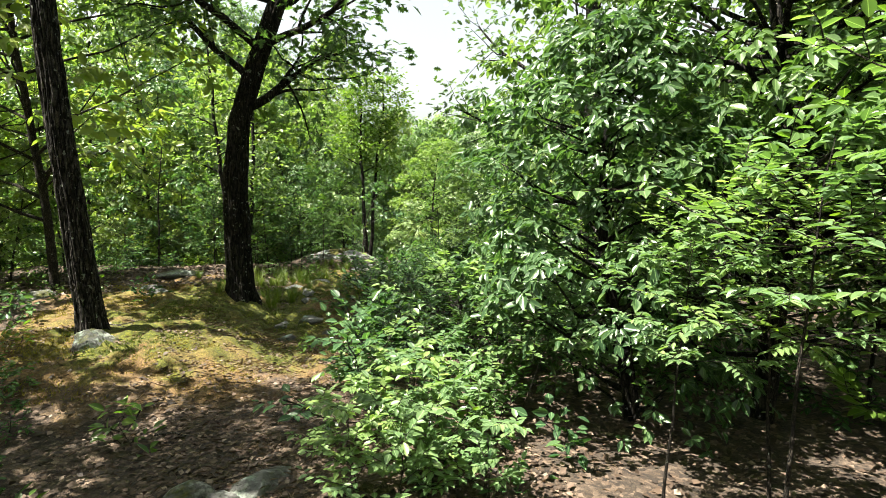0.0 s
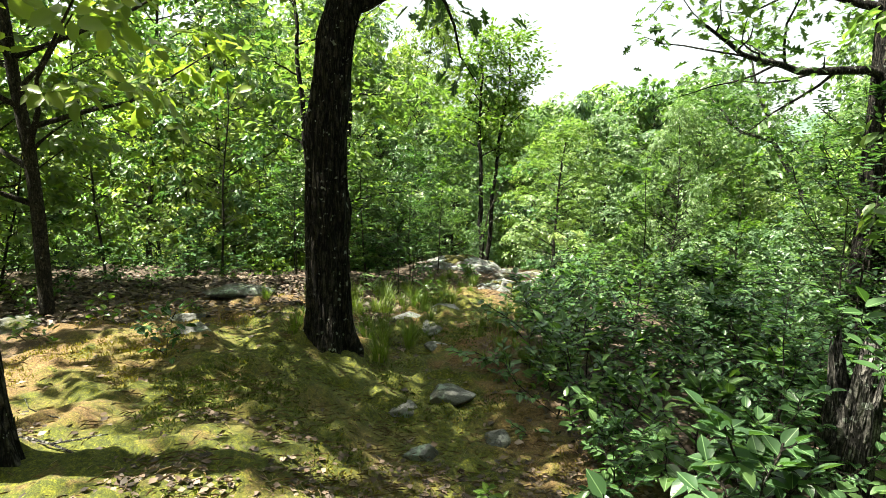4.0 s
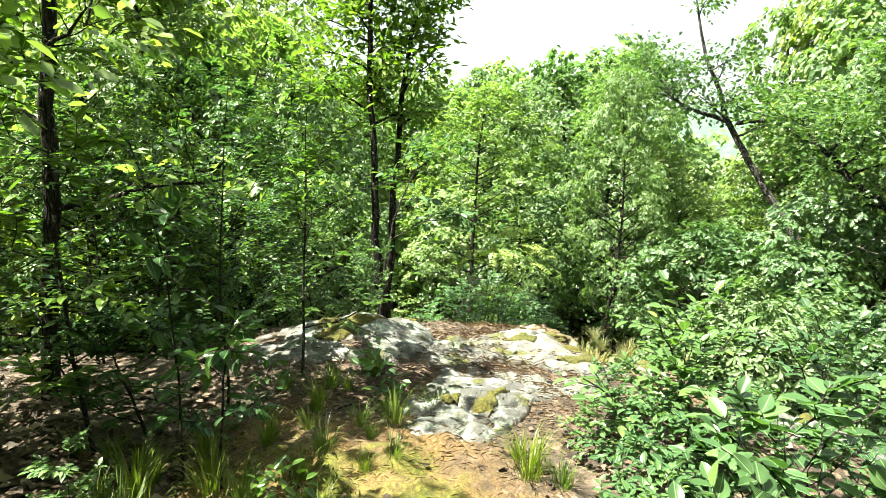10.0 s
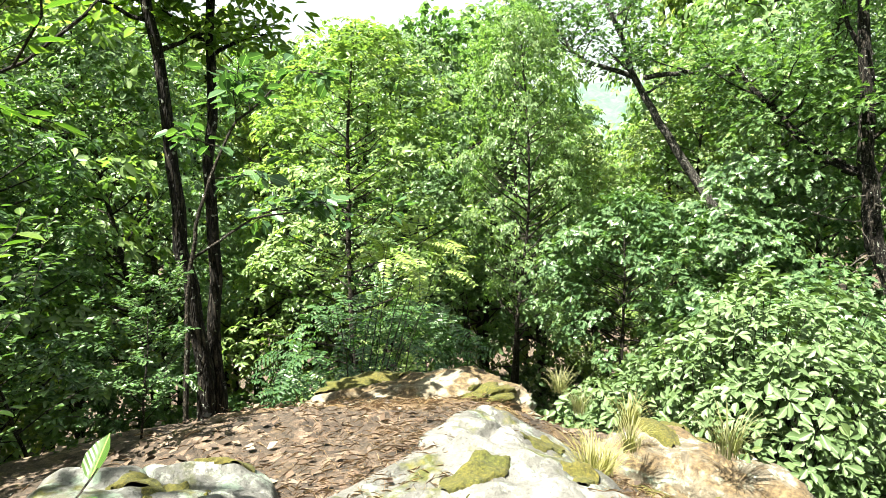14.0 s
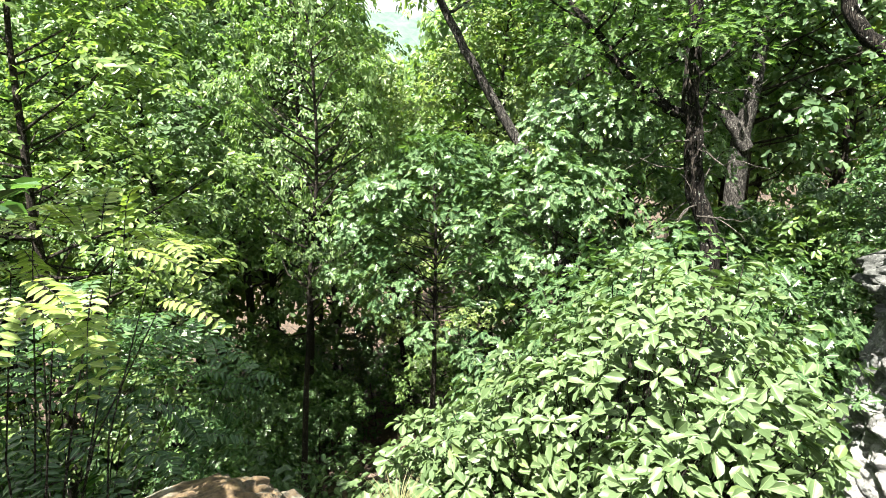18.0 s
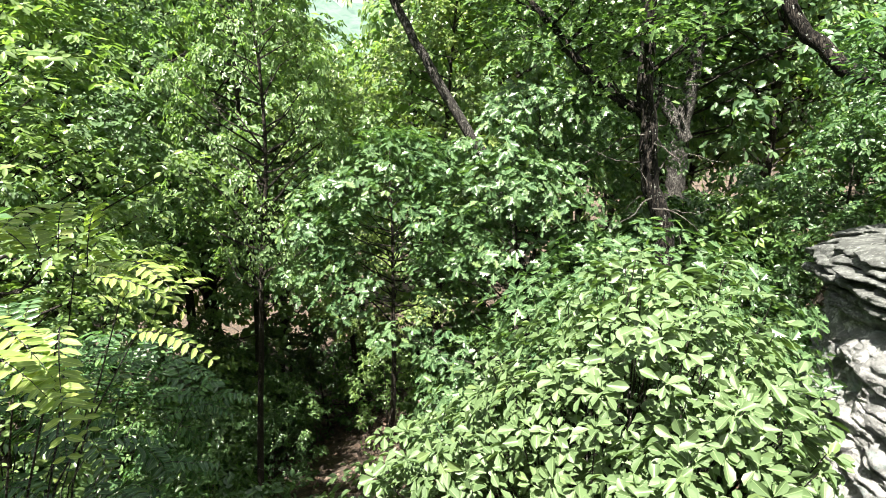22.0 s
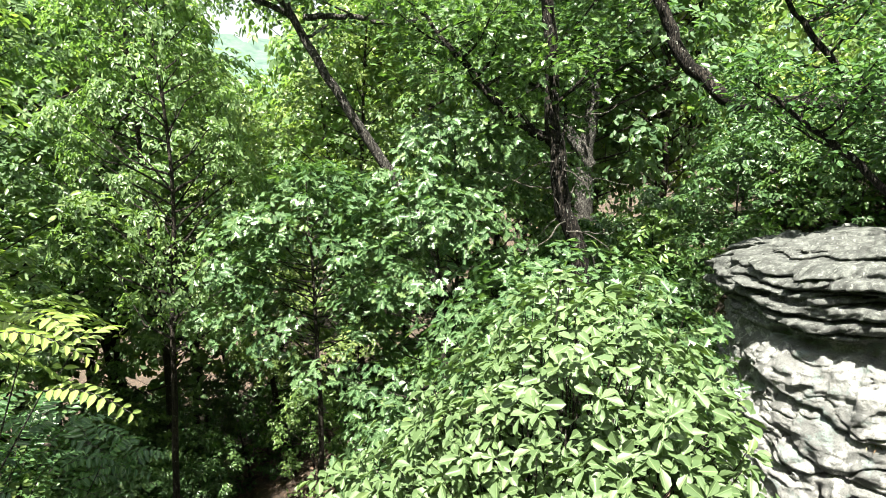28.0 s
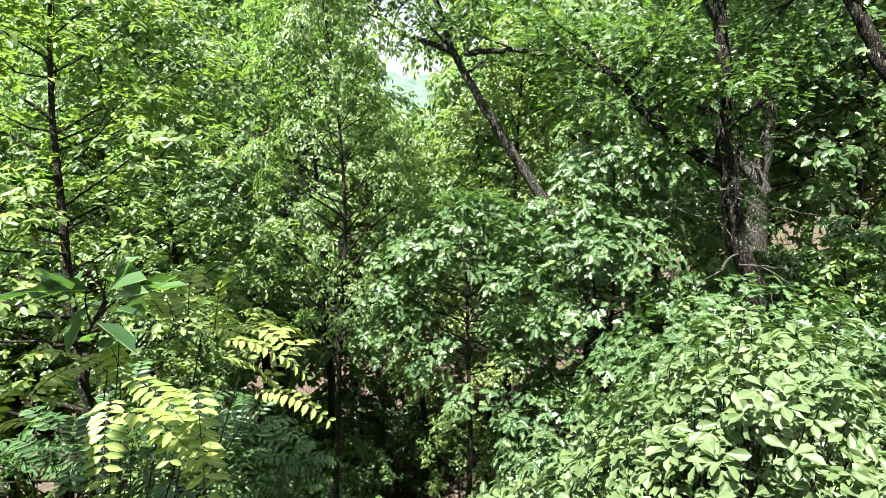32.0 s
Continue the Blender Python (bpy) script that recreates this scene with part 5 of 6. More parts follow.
def stems(name, label, lines, leaf_mat, bark, seed, branches, per, radius, size, shape, wide, reach, category="tree"):
    """A tree whose trunks follow given lines; boughs spring along their upper parts."""
    rng = np.random.default_rng(seed)
    root = thing(name, label, category)
    base = np.array(lines[0][0][0], float)
    wood, tips, dirs = [], [], []
    for pts, rad, lowest in lines:
        pts = np.array(pts, float) - base
        f = np.linspace(0, 1, len(pts))
        g = np.linspace(0, 1, 26)
        curve = np.stack([np.interp(g, f, pts[:, i]) for i in range(3)], 1) + np.cumsum(rng.normal(0, 0.022, (26, 3)) * min(1.0, rad[0] / 0.08), 0)
        radii = np.interp(g, np.linspace(0, 1, len(rad)), rad)
        part("trunk", tubes("trunk", [(curve, radii)], 12), bark, root)
        for i in range(branches):
            h = lowest + (0.99 - lowest) * (i + rng.uniform(0, 1)) / branches
            p, d, r = at_line((curve, radii), h)
            a = i * 2.4 + rng.uniform(-0.4, 0.4)
            br = limb(rng, p, (math.cos(a), math.sin(a), rng.uniform(0.1, 0.7)), reach * rng.uniform(0.55, 1.15) * (1.1 - 0.5 * h), min(r * 0.5, 0.04), 0.006, 7, 0.3, 0.18)
            wood.append(br)
            for j in range(6):
                q, e, rr = at_line(br, min(0.99, 0.25 + 0.75 * (j + rng.uniform(0, 1)) / 6))
                side = unit(np.cross(e, (0, 0, 1)) * (1 if j % 2 else -1) + e * 0.8 + rng.normal(0, 0.35, 3))
                tw = limb(rng, q, side, reach * rng.uniform(0.2, 0.4), max(0.004, rr * 0.5), 0.002, 4, 0.1, 0.2)
                wood.append(tw)
                for s in range(4):
                    hh, e2, _ = at_line(tw, min(0.99, 0.2 + 0.8 * (s + rng.uniform(0, 1)) / 4))
                    tips.append(hh)
                    dirs.append(e2)
    part("bough", tubes("bough", wood, 6), bark, root)
    part("crown", sprays(seed, np.array(tips), np.array(dirs), per, radius, size, shape, wide), leaf_mat, root)
    root.matrix_world = pose(*base)
    return root


z0 = lz(2.65, 17.58)
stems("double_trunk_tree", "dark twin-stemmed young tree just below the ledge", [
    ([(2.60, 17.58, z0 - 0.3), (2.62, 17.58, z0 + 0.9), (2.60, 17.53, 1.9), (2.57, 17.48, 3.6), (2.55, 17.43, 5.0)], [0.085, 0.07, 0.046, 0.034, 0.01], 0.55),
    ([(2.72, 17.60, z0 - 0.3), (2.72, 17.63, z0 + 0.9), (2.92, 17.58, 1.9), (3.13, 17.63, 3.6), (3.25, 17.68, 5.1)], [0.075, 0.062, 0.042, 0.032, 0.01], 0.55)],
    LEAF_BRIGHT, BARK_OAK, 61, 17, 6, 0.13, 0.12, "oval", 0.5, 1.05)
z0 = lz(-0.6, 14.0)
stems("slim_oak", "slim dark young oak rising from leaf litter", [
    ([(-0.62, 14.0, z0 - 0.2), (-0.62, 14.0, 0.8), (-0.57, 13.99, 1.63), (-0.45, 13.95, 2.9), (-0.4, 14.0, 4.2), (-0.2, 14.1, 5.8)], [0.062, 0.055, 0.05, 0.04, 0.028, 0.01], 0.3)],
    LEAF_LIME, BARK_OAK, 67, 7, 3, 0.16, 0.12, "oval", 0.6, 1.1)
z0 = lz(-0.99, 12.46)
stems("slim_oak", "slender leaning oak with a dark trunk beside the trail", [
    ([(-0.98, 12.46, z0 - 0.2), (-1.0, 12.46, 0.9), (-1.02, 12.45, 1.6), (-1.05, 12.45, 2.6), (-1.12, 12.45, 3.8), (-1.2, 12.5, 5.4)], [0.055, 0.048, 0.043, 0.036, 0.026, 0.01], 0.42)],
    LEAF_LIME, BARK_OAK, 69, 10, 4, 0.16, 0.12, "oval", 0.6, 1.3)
z0 = lz(0.5, 12.25)
stems("big_leaved_sapling", "thin sapling with a few large dark green leaves", [
    ([(0.48, 12.28, z0 - 0.1), (0.5, 12.26, z0 + 0.4), (0.53, 12.22, z0 + 0.7), (0.58, 12.18, z0 + 0.9)], [0.009, 0.007, 0.005, 0.002], 0.3),
    ([(0.3, 12.5, z0 - 0.1), (0.32, 12.5, z0 + 0.5), (0.28, 12.45, z0 + 1.1), (0.2, 12.4, z0 + 1.5)], [0.009, 0.007, 0.005, 0.002], 0.3)],
    LEAF_OAK, BARK_THIN, 166, 4, 1, 0.03, 0.1, "ovate", 0.55, 0.26, "sapling")
z0 = lz(2.3, 16.15)
stems("edge_sapling", "thin sapling at the cliff edge with large toothed leaves", [
    ([(2.3, 16.15, z0 - 0.1), (2.4, 16.2, 0.5), (2.5, 16.2, 1.1), (2.8, 16.2, 1.7), (3.3, 16.25, 2.1)], [0.02, 0.017, 0.013, 0.009, 0.004], 0.55),
    ([(2.45, 16.2, 0.8), (2.9, 16.25, 1.05), (3.4, 16.25, 1.08), (3.9, 16.2, 0.92)], [0.012, 0.009, 0.007, 0.003], 0.35)],
    LEAF_SHRUB, BARK_THIN, 66, 6, 1, 0.05, 0.125, "oval", 0.6, 0.42, "sapling")
z0 = lz(14.8, 18.0)
stems("leaning_oak", "leaning gnarled oak with crooked limbs on the slope below", [
    ([(14.8, 18.0, z0 - 0.3), (14.4, 18.4, -3.0), (13.95, 18.88, -0.78), (13.64, 19.55, 0.39), (13.33, 20.13, 1.41), (13.12, 20.49, 2.17), (12.87, 20.88, 3.02), (12.76, 21.03, 3.63), (12.54, 21.34, 4.6), (12.2, 21.6, 6.6)], [0.16, 0.13, 0.115, 0.105, 0.09, 0.08, 0.07, 0.06, 0.045, 0.015], 0.6),
    ([(12.93, 20.79, 3.02), (12.25, 21.7, 3.52), (12.07, 21.92, 3.91), (11.6, 22.4, 4.8)], [0.06, 0.045, 0.035, 0.015], 0.3),
    ([(12.88, 20.5, 3.0), (13.26, 19.86, 3.03), (13.68, 18.99, 2.91), (14.2, 18.0, 3.1)], [0.06, 0.05, 0.04, 0.015], 0.3)],
    LEAF_OAK, BARK_GREY, 62, 9, 6, 0.2, 0.14, "lobed", 0.75, 1.6)
z0 = lz(18.3, 15.8)
stems("forked_oak", "pale grey oak forking into two stout stems", [
    ([(18.28, 15.83, z0 - 0.3), (18.28, 15.83, -1.5), (18.28, 15.85, 0.07), (18.29, 15.72, 1.02), (18.29, 15.74, 2.45), (18.27, 15.92, 4.34), (18.2, 16.0, 7.0)], [0.27, 0.24, 0.21, 0.17, 0.14, 0.11, 0.04], 0.6),
    ([(18.28, 15.84, -0.07), (18.23, 16.34, 0.75), (18.07, 17.3, 1.99), (17.98, 17.72, 2.81), (17.8, 18.5, 5.0)], [0.17, 0.15, 0.13, 0.11, 0.04], 0.5)],
    LEAF_OAK, BARK_GREY, 63, 12, 8, 0.26, 0.16, "diamond", 0.75, 2.4)
z0 = lz(12.0, 14.9)
dark_oak = stems("dark_oak", "dark oak with dead pale twigs low on its trunk", [
    ([(12.0, 14.9, z0 - 0.3), (11.81, 15.27, -0.71), (11.78, 15.53, 0.1), (11.75, 15.69, 0.97), (11.7, 15.8, 2.4), (11.6, 16.0, 4.8)], [0.16, 0.13, 0.125, 0.11, 0.09, 0.03], 0.5),
    ([(11.75, 15.69, 0.9), (11.68, 16.11, 1.13), (11.53, 16.73, 1.77), (11.4, 17.5, 2.7)], [0.08, 0.07, 0.06, 0.02], 0.6)],
    LEAF_OAK, BARK_OAK, 64, 10, 8, 0.2, 0.14, "lobed", 0.75, 1.7)
rng = np.random.default_rng(640)
PALE_WOOD = bark_material("dead_wood", (0.09, 0.082, 0.072), (0.19, 0.175, 0.158), 4.0, 0.2)
for i in range(16):
    p = np.array([11.75, 15.55, rng.uniform(-0.5, 1.4)]) - np.array(dark_oak.matrix_world.translation)
    w = np.array([-0.8 + rng.normal(0, 0.5), rng.normal(0, 0.7), rng.normal(0.05, 0.4)])
    part("dead_branch", tubes("dead_branch", [limb(rng, p, w, rng.uniform(0.5, 1.5), 0.013, 0.003, 9, 0.0, 0.33)], 5), PALE_WOOD, dark_oak, "bleached dead branch")
z0 = lz(12.55, 10.0)
stems("crag_oak", "dark oak behind the crag with one snaking black limb", [
    ([(12.55, 10.04, z0 - 0.3), (12.58, 10.11, 1.52), (12.6, 10.13, 2.4), (12.7, 10.5, 5.0), (12.6, 10.8, 8.0)], [0.19, 0.16, 0.15, 0.1, 0.03], 0.35),
    ([(12.6, 10.2, 1.7), (12.7, 11.8, 1.4), (12.79, 13.33, 1.31), (12.83, 13.89, 1.71), (12.85, 14.19, 2.11), (12.85, 14.31, 2.57), (12.85, 14.62, 3.05), (12.84, 14.8, 3.6), (12.8, 15.4, 5.0)], [0.13, 0.12, 0.11, 0.10, 0.095, 0.085, 0.08, 0.07, 0.03], 0.75)],
    LEAF_OAK, BARK_OAK, 52, 13, 9, 0.2, 0.14, "lobed", 0.75, 2.0)
stems("crag_tree", "small many-stemmed tree with yellow-green leaves rooted on the crag", [
    ([(10.75, 11.5, 0.1), (10.97, 11.6, 0.98), (11.1, 12.27, 1.61), (11.0, 12.9, 2.3), (10.6, 13.6, 2.9)], [0.055, 0.05, 0.04, 0.03, 0.012], 0.3),
    ([(10.8, 11.45, 0.1), (11.1, 11.3, 1.3), (11.0, 11.0, 3.0)], [0.06, 0.045, 0.015], 0.3),
    ([(10.85, 11.55, 0.1), (10.6, 12.6, 1.0), (10.2, 13.6, 1.7)], [0.045, 0.035, 0.012], 0.3)],
    LEAF_SHRUB, BARK_OAK, 65, 10, 6, 0.11, 0.095, "oval", 0.55, 1.0)
for x, y, h in [(-1.5, 20.0, 1.15), (-3.6, 19.2, 1.2), (-5.6, 20.4, 1.25), (0.2, 21.6, 1.2), (-7.6, 18.6, 1.2)]:
    put(MID[k % 2], x, y, (k * 71) % 360, h, group="young trees beside the trail")
    k += 1
for x, y, h in [(13.0, 14.6, 1.1), (14.2, 15.6, 1.3), (14.5, 14.0, 1.2), (15.6, 15.2, 1.3), (16.6, 14.4, 1.4), (16.9, 16.3, 1.4), (13.3, 16.5, 1.2), (15.2, 17.0, 1.3), (12.4, 13.6, 0.9), (15.8, 12.8, 1.1), (9.0, 22.2, 0.9), (9.9, 21.6, 0.7), (8.2, 22.8, 0.9), (10.2, 23.6, 1.0), (11.6, 23.0, 0.9), (10.9, 24.6, 1.2), (11.9, 25.5, 1.2), (12.4, 27.0, 1.3), (13.6, 27.6, 1.3), (12.9, 24.9, 1.1), (14.6, 28.6, 1.3)]:
    put(UNDER[1], x, y, (k * 71) % 360, h, group="shrubs below the ledge")
    k += 1
for j, x, y, h in [(0, 11.6, 10.6, 0.7), (1, 12.4, 11.6, 0.6), (0, 13.3, 11.0, 0.8), (1, 13.9, 12.0, 0.7), (0, 11.0, 9.6, 0.8), (1, 14.6, 11.2, 0.8), (0, 9.8, 9.2, 0.7), (1, 15.6, 10.4, 0.8), (0, 16.4, 11.2, 0.8), (1, 12.2, 8.8, 0.9), (1, 12.6, 13.0, 0.9), (1, 13.6, 12.9, 0.9), (1, 14.7, 12.7, 1.0), (0, 13.0, 11.8, 1.0), (1, 16.2, 12.4, 1.0), (0, 15.2, 11.8, 1.0), (1, 17.5, 12.9, 1.1)]:
    put(UNDER[j], x, y, (k * 67) % 360, h, group="shrubs by the crag", label="leafy shrub on the ground behind the crag")
    k += 1


z0 = lz(7.3, 10.5)
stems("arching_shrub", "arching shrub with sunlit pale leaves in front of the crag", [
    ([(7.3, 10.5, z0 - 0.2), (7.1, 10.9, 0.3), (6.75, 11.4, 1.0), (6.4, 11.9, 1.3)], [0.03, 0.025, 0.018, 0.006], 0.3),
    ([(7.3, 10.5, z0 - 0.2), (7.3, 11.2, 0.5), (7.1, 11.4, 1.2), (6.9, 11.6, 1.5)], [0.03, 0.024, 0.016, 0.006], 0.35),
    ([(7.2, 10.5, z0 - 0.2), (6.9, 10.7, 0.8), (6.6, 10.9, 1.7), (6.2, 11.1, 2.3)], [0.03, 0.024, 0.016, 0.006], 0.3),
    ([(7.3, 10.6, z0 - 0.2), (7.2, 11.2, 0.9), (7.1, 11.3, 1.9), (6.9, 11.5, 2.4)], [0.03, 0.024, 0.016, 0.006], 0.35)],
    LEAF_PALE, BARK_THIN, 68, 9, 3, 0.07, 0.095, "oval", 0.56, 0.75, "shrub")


# ---- the broad-leaved tree top in front of the ledge ----
def rosette_dome(name, label, centre, radii, count, leaf, size, wide, seed, root_at, shape="oval", per=7, category="tree", lo=-0.35, mat=LEAF_BROAD, droop=0.3, single=0, lobes=(), stride=3):
    rng = np.random.default_rng(seed)
    c, r = np.array(centre, float), np.array(radii, float)
    share = [(c, r, count)] + [(np.array(q, float), np.array(w, float), n) for q, w, n in lobes]
    T, s = [], []
    for q, w, n in share:
        a, h = rng.uniform(0, 2 * np.pi, n), rng.uniform(lo, 1, n)
        d = np.stack([np.sqrt(1 - h * h) * np.cos(a), np.sqrt(1 - h * h) * np.sin(a), h], 1)
        lump = 1 + 0.20 * fbm(d * 2.4 + seed, 4)
        T.append(q - c + d * w * (lump * (1 - 0.38 * rng.uniform(0, 1, n) ** 2.0))[:, None])
        s.append(d)
    T, s = np.concatenate(T), np.concatenate(s)
    count = len(T)
    base = np.array(root_at, float)
    root = thing(name, label, category)
    root.matrix_world = pose(*base)
    off = c - base
    fork = off * 0.55
    part("trunk", tubes("trunk", [(np.array([[0, 0, -0.3], fork * 0.5, fork]), np.array([0.08, 0.065, 0.05]))], 9), BARK_THIN, root)
    wood = []
    for i in range(0, count, stride):
        e = T[i] + off
        midp = fork + (e - fork) * 0.55 + rng.normal(0, 0.08, 3) - np.array([0, 0, 0.1])
        wood.append((np.array([fork + rng.normal(0, 0.04, 3), midp, e]), np.array([0.016, 0.009, 0.003])))
    part("bough", tubes("bough", wood, 5), BARK_THIN, root)
    n = count * per
    tip = np.repeat(T + off, per, 0)
    az = np.tile(np.arange(per) * 2.4, count) + np.repeat(rng.uniform(0, 6.3, count), per)
    out = np.repeat(unit(s * np.array([1, 1, 0.5])), per, 0)
    up = unit(out * 0.7 + np.array([-0.1, 0.1, 0.7]) + np.repeat(rng.normal(0, 0.35, (count, 3)), per, 0))
    e1 = unit(np.cross(up, np.array([0.3, 0.2, 1.0])))
    e2 = np.cross(up, e1)
    D = unit(np.cos(az)[:, None] * e1 + np.sin(az)[:, None] * e2 + up * rng.uniform(-0.2, 0.55, (n, 1)) + np.array([0, 0, -droop]) * rng.uniform(0, 1, (n, 1)))
    N = unit(up + rng.normal(0, 0.34, (n, 3)))
    P, L = tip + D * 0.02 + rng.normal(0, 0.015, (n, 3)), size * rng.uniform(0.55, 1.15, n)
    rest = np.ones(n, bool)
    if single:
        # the leaves nearest the ledge are leaves of their own
        pick = np.argsort(((P + base - np.array([4.6, 14.2, 0.6])) ** 2).sum(1))[:single]
        rest[pick] = False
        one = leaf_mesh("leaf", np.zeros((1, 3)), np.array([[1.0, 0, 0]]), np.array([[0, 0, 1.0]]), np.ones(1), shape, wide)
        for i in pick:
            b = unit(np.cross(N[i], D[i]))
            u = np.cross(D[i], b)
            m = Matrix(((D[i][0], b[0], u[0], P[i][0]), (D[i][1], b[1], u[1], P[i][1]), (D[i][2], b[2], u[2], P[i][2]), (0, 0, 0, 1)))
            lf = part("leaf", one, LEAF_SINGLE, root)
            lf.matrix_basis = m @ Matrix.Scale(float(L[i]), 4)
    part("crown", leaf_mesh("crown", P[rest], D[rest], N[rest], L[rest], shape, wide), mat, root)
    return root


rosette_dome("broad_leaved_tree", "dense broad-leaved treetop of large matt green leaves below the ledge", (6.95, 14.75, -1.75), (1.45, 1.25, 1.95), 1100, LEAF_BROAD, 0.108, 0.56, 71, (7.1, 15.1, lz(7.1, 15.1)), "broad", per=8, single=300,
             lobes=[((6.55, 15.55, -2.05), (1.2, 1.1, 1.35), 560), ((5.95, 16.05, -2.3), (0.9, 0.95, 1.15), 330), ((6.15, 14.25, -1.5), (0.75, 0.8, 1.35), 330)])
LEAF_RED_OAK = leaf_material("young_oak_leaf", (0.035, 0.085, 0.04), (0.09, 0.175, 0.08), (0.22, 0.32, 0.15), 0.36, 0.33, vary=False)
rosette_dome("young_oak", "young oak top with lobed leaves and reddish new shoots", (8.7, 15.1, -1.45), (1.0, 1.6, 1.4), 520, None, 0.125, 0.72, 72, (9.0, 15.2, lz(9.0, 15.2)), "lobed", 7, mat=LEAF_RED_OAK, stride=14)
for j, (x, y, h, re, low) in enumerate([(10.7, 17.2, 6.6, 1.9, 0.3), (12.6, 17.6, 7.6, 2.0, 0.3), (10.2, 19.2, 7.0, 1.6, 0.62)]):
    put(canopy("young_oak", "young oak crown with glossy lobed leaves on the slope", 730 + j, h, 0.07, LEAF_RED_OAK, BARK_THIN, (re, low, 1.0), 58, 110, 0.5, 0.135, "lobed", 0.72, flat=0.5), x, y, j * 50)


# ---- compound-leaved plants at the left of the ledge ----
def frond_plant(name, label, centre, radii, count, length, pairs, leaflet, seed, root_at, mat, lo=-0.2, every=12):
    """Arching stems that carry feathered leaves of many paired leaflets."""
    rng = np.random.default_rng(seed)
    root = thing(name, label, "shrub")
    base = np.array(root_at, float)
    root.matrix_world = pose(*base)
    c, wood, P, D, N, L = np.array(centre, float) - base, [], [], [], [], []
    hub = c * 0.45
    wood.append((np.array([[0, 0, -0.2], hub * 0.6, hub]), np.array([0.03, 0.025, 0.02])))
    for i in range(count):
        a, h = rng.uniform(0, 2 * np.pi), rng.uniform(lo, 1)
        s = np.array([math.sqrt(1 - h * h) * math.cos(a), math.sqrt(1 - h * h) * math.sin(a), h])
        e = c + s * np.array(radii) * rng.uniform(0.65, 1.05)
        if i % every == 0:
            wood.append((np.array([hub, hub + (e - hub) * 0.3 + rng.normal(0, 0.06, 3), hub + (e - hub) * 0.65 + rng.normal(0, 0.07, 3), e]), np.array([0.010, 0.008, 0.006, 0.003])))
        d = unit(s * np.array([1, 1, 0.3]) + rng.normal(0, 0.5, 3))
        ln = length * rng.uniform(0.7, 1.2)
        g = np.linspace(0, 1, pairs)
        mid = e + d * ln * g[:, None] + np.array([0, 0, 1.0]) * (0.10 * g - 0.28 * g * g)[:, None] * ln * 2
        wood.append((mid[:: max(1, pairs // 4)], np.linspace(0.003, 0.001, len(mid[:: max(1, pairs // 4)]))))
        t = unit(np.gradient(mid, axis=0))
        side = unit(np.cross(t, (0, 0, 1)))
        up = np.cross(side, t)
        for sg in (1, -1):
            P.append(mid)
            D.append(unit(side * sg + t * 0.35 - up * 0.15 + rng.normal(0, 0.08, mid.shape)))
            N.append(unit(up + rng.normal(0, 0.15, mid.shape)))
            L.append(leaflet * (0.6 + 0.6 * np.sin(np.pi * (0.15 + 0.8 * g))) * rng.uniform(0.85, 1.1, pairs))
    part("bough", tubes("bough", wood, 5), BARK_GREY, root)
    part("crown", leaf_mesh("crown", np.concatenate(P), np.concatenate(D), np.concatenate(N), np.concatenate(L), "oval", 0.42), mat, root)
    return root


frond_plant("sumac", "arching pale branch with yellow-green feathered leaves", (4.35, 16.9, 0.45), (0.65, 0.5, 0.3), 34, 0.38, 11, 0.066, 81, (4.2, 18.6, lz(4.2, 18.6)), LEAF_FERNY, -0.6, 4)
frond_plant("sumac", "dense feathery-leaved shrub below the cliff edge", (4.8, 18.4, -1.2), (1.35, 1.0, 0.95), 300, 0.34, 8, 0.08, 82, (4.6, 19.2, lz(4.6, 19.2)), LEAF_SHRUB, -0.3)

# ---- bushes beside the crag ----
for j, x, y, z, h in [(3, 7.7, 10.6, -1.8, 0.6), (3, 7.2, 10.4, -1.2, 0.6), (3, 6.7, 11.2, -1.9, 0.75), (3, 8.1, 10.2, -0.6, 0.8), (3, 6.2, 12.0, -1.6, 0.6), (3, 7.9, 9.6, -0.1, 0.9), (3, 7.0, 9.8, -0.2, 1.2), (3, 7.5, 10.1, -0.5, 1.2), (3, 6.6, 10.4, -0.6, 1.0), (3, 9.2, 9.8, 0.0, 1.0), (2, 10.2, 10.6, 0.1, 0.9), (3, 6.6, 9.6, -0.1, 0.95), (3, 7.0, 11.2, -2.2, 0.6), (3, 6.9, 10.7, -1.5, 0.62), (3, 6.0, 10.9, lz(6.0, 10.9), 0.7), (3, 6.4, 11.5, lz(6.4, 11.5), 0.8), (3, 5.7, 11.4, lz(5.7, 11.4), 0.5)]:
    put(TALL[j], x, y, (k * 57) % 360, h, z=z, label="shaded green shrub growing against the crag", group="shrubs by the crag")
    k += 1

# ---- litter, grass and small growth on the trail ----
def litter_material():
    m, t, b = material("dead_leaf")
    geo = t.nodes.new("ShaderNodeNewGeometry")
    t.links.new(ramp(t, geo.outputs["Random Per Island"], [(0.0, (0.015, 0.009, 0.006)), (0.4, (0.045, 0.027, 0.017)), (0.75, (0.10, 0.064, 0.044)), (1.0, (0.2, 0.15, 0.115))]), b.inputs["Base Color"])
    b.inputs["Roughness"].default_value = 0.7
    return m


DEAD_LEAF = litter_material()


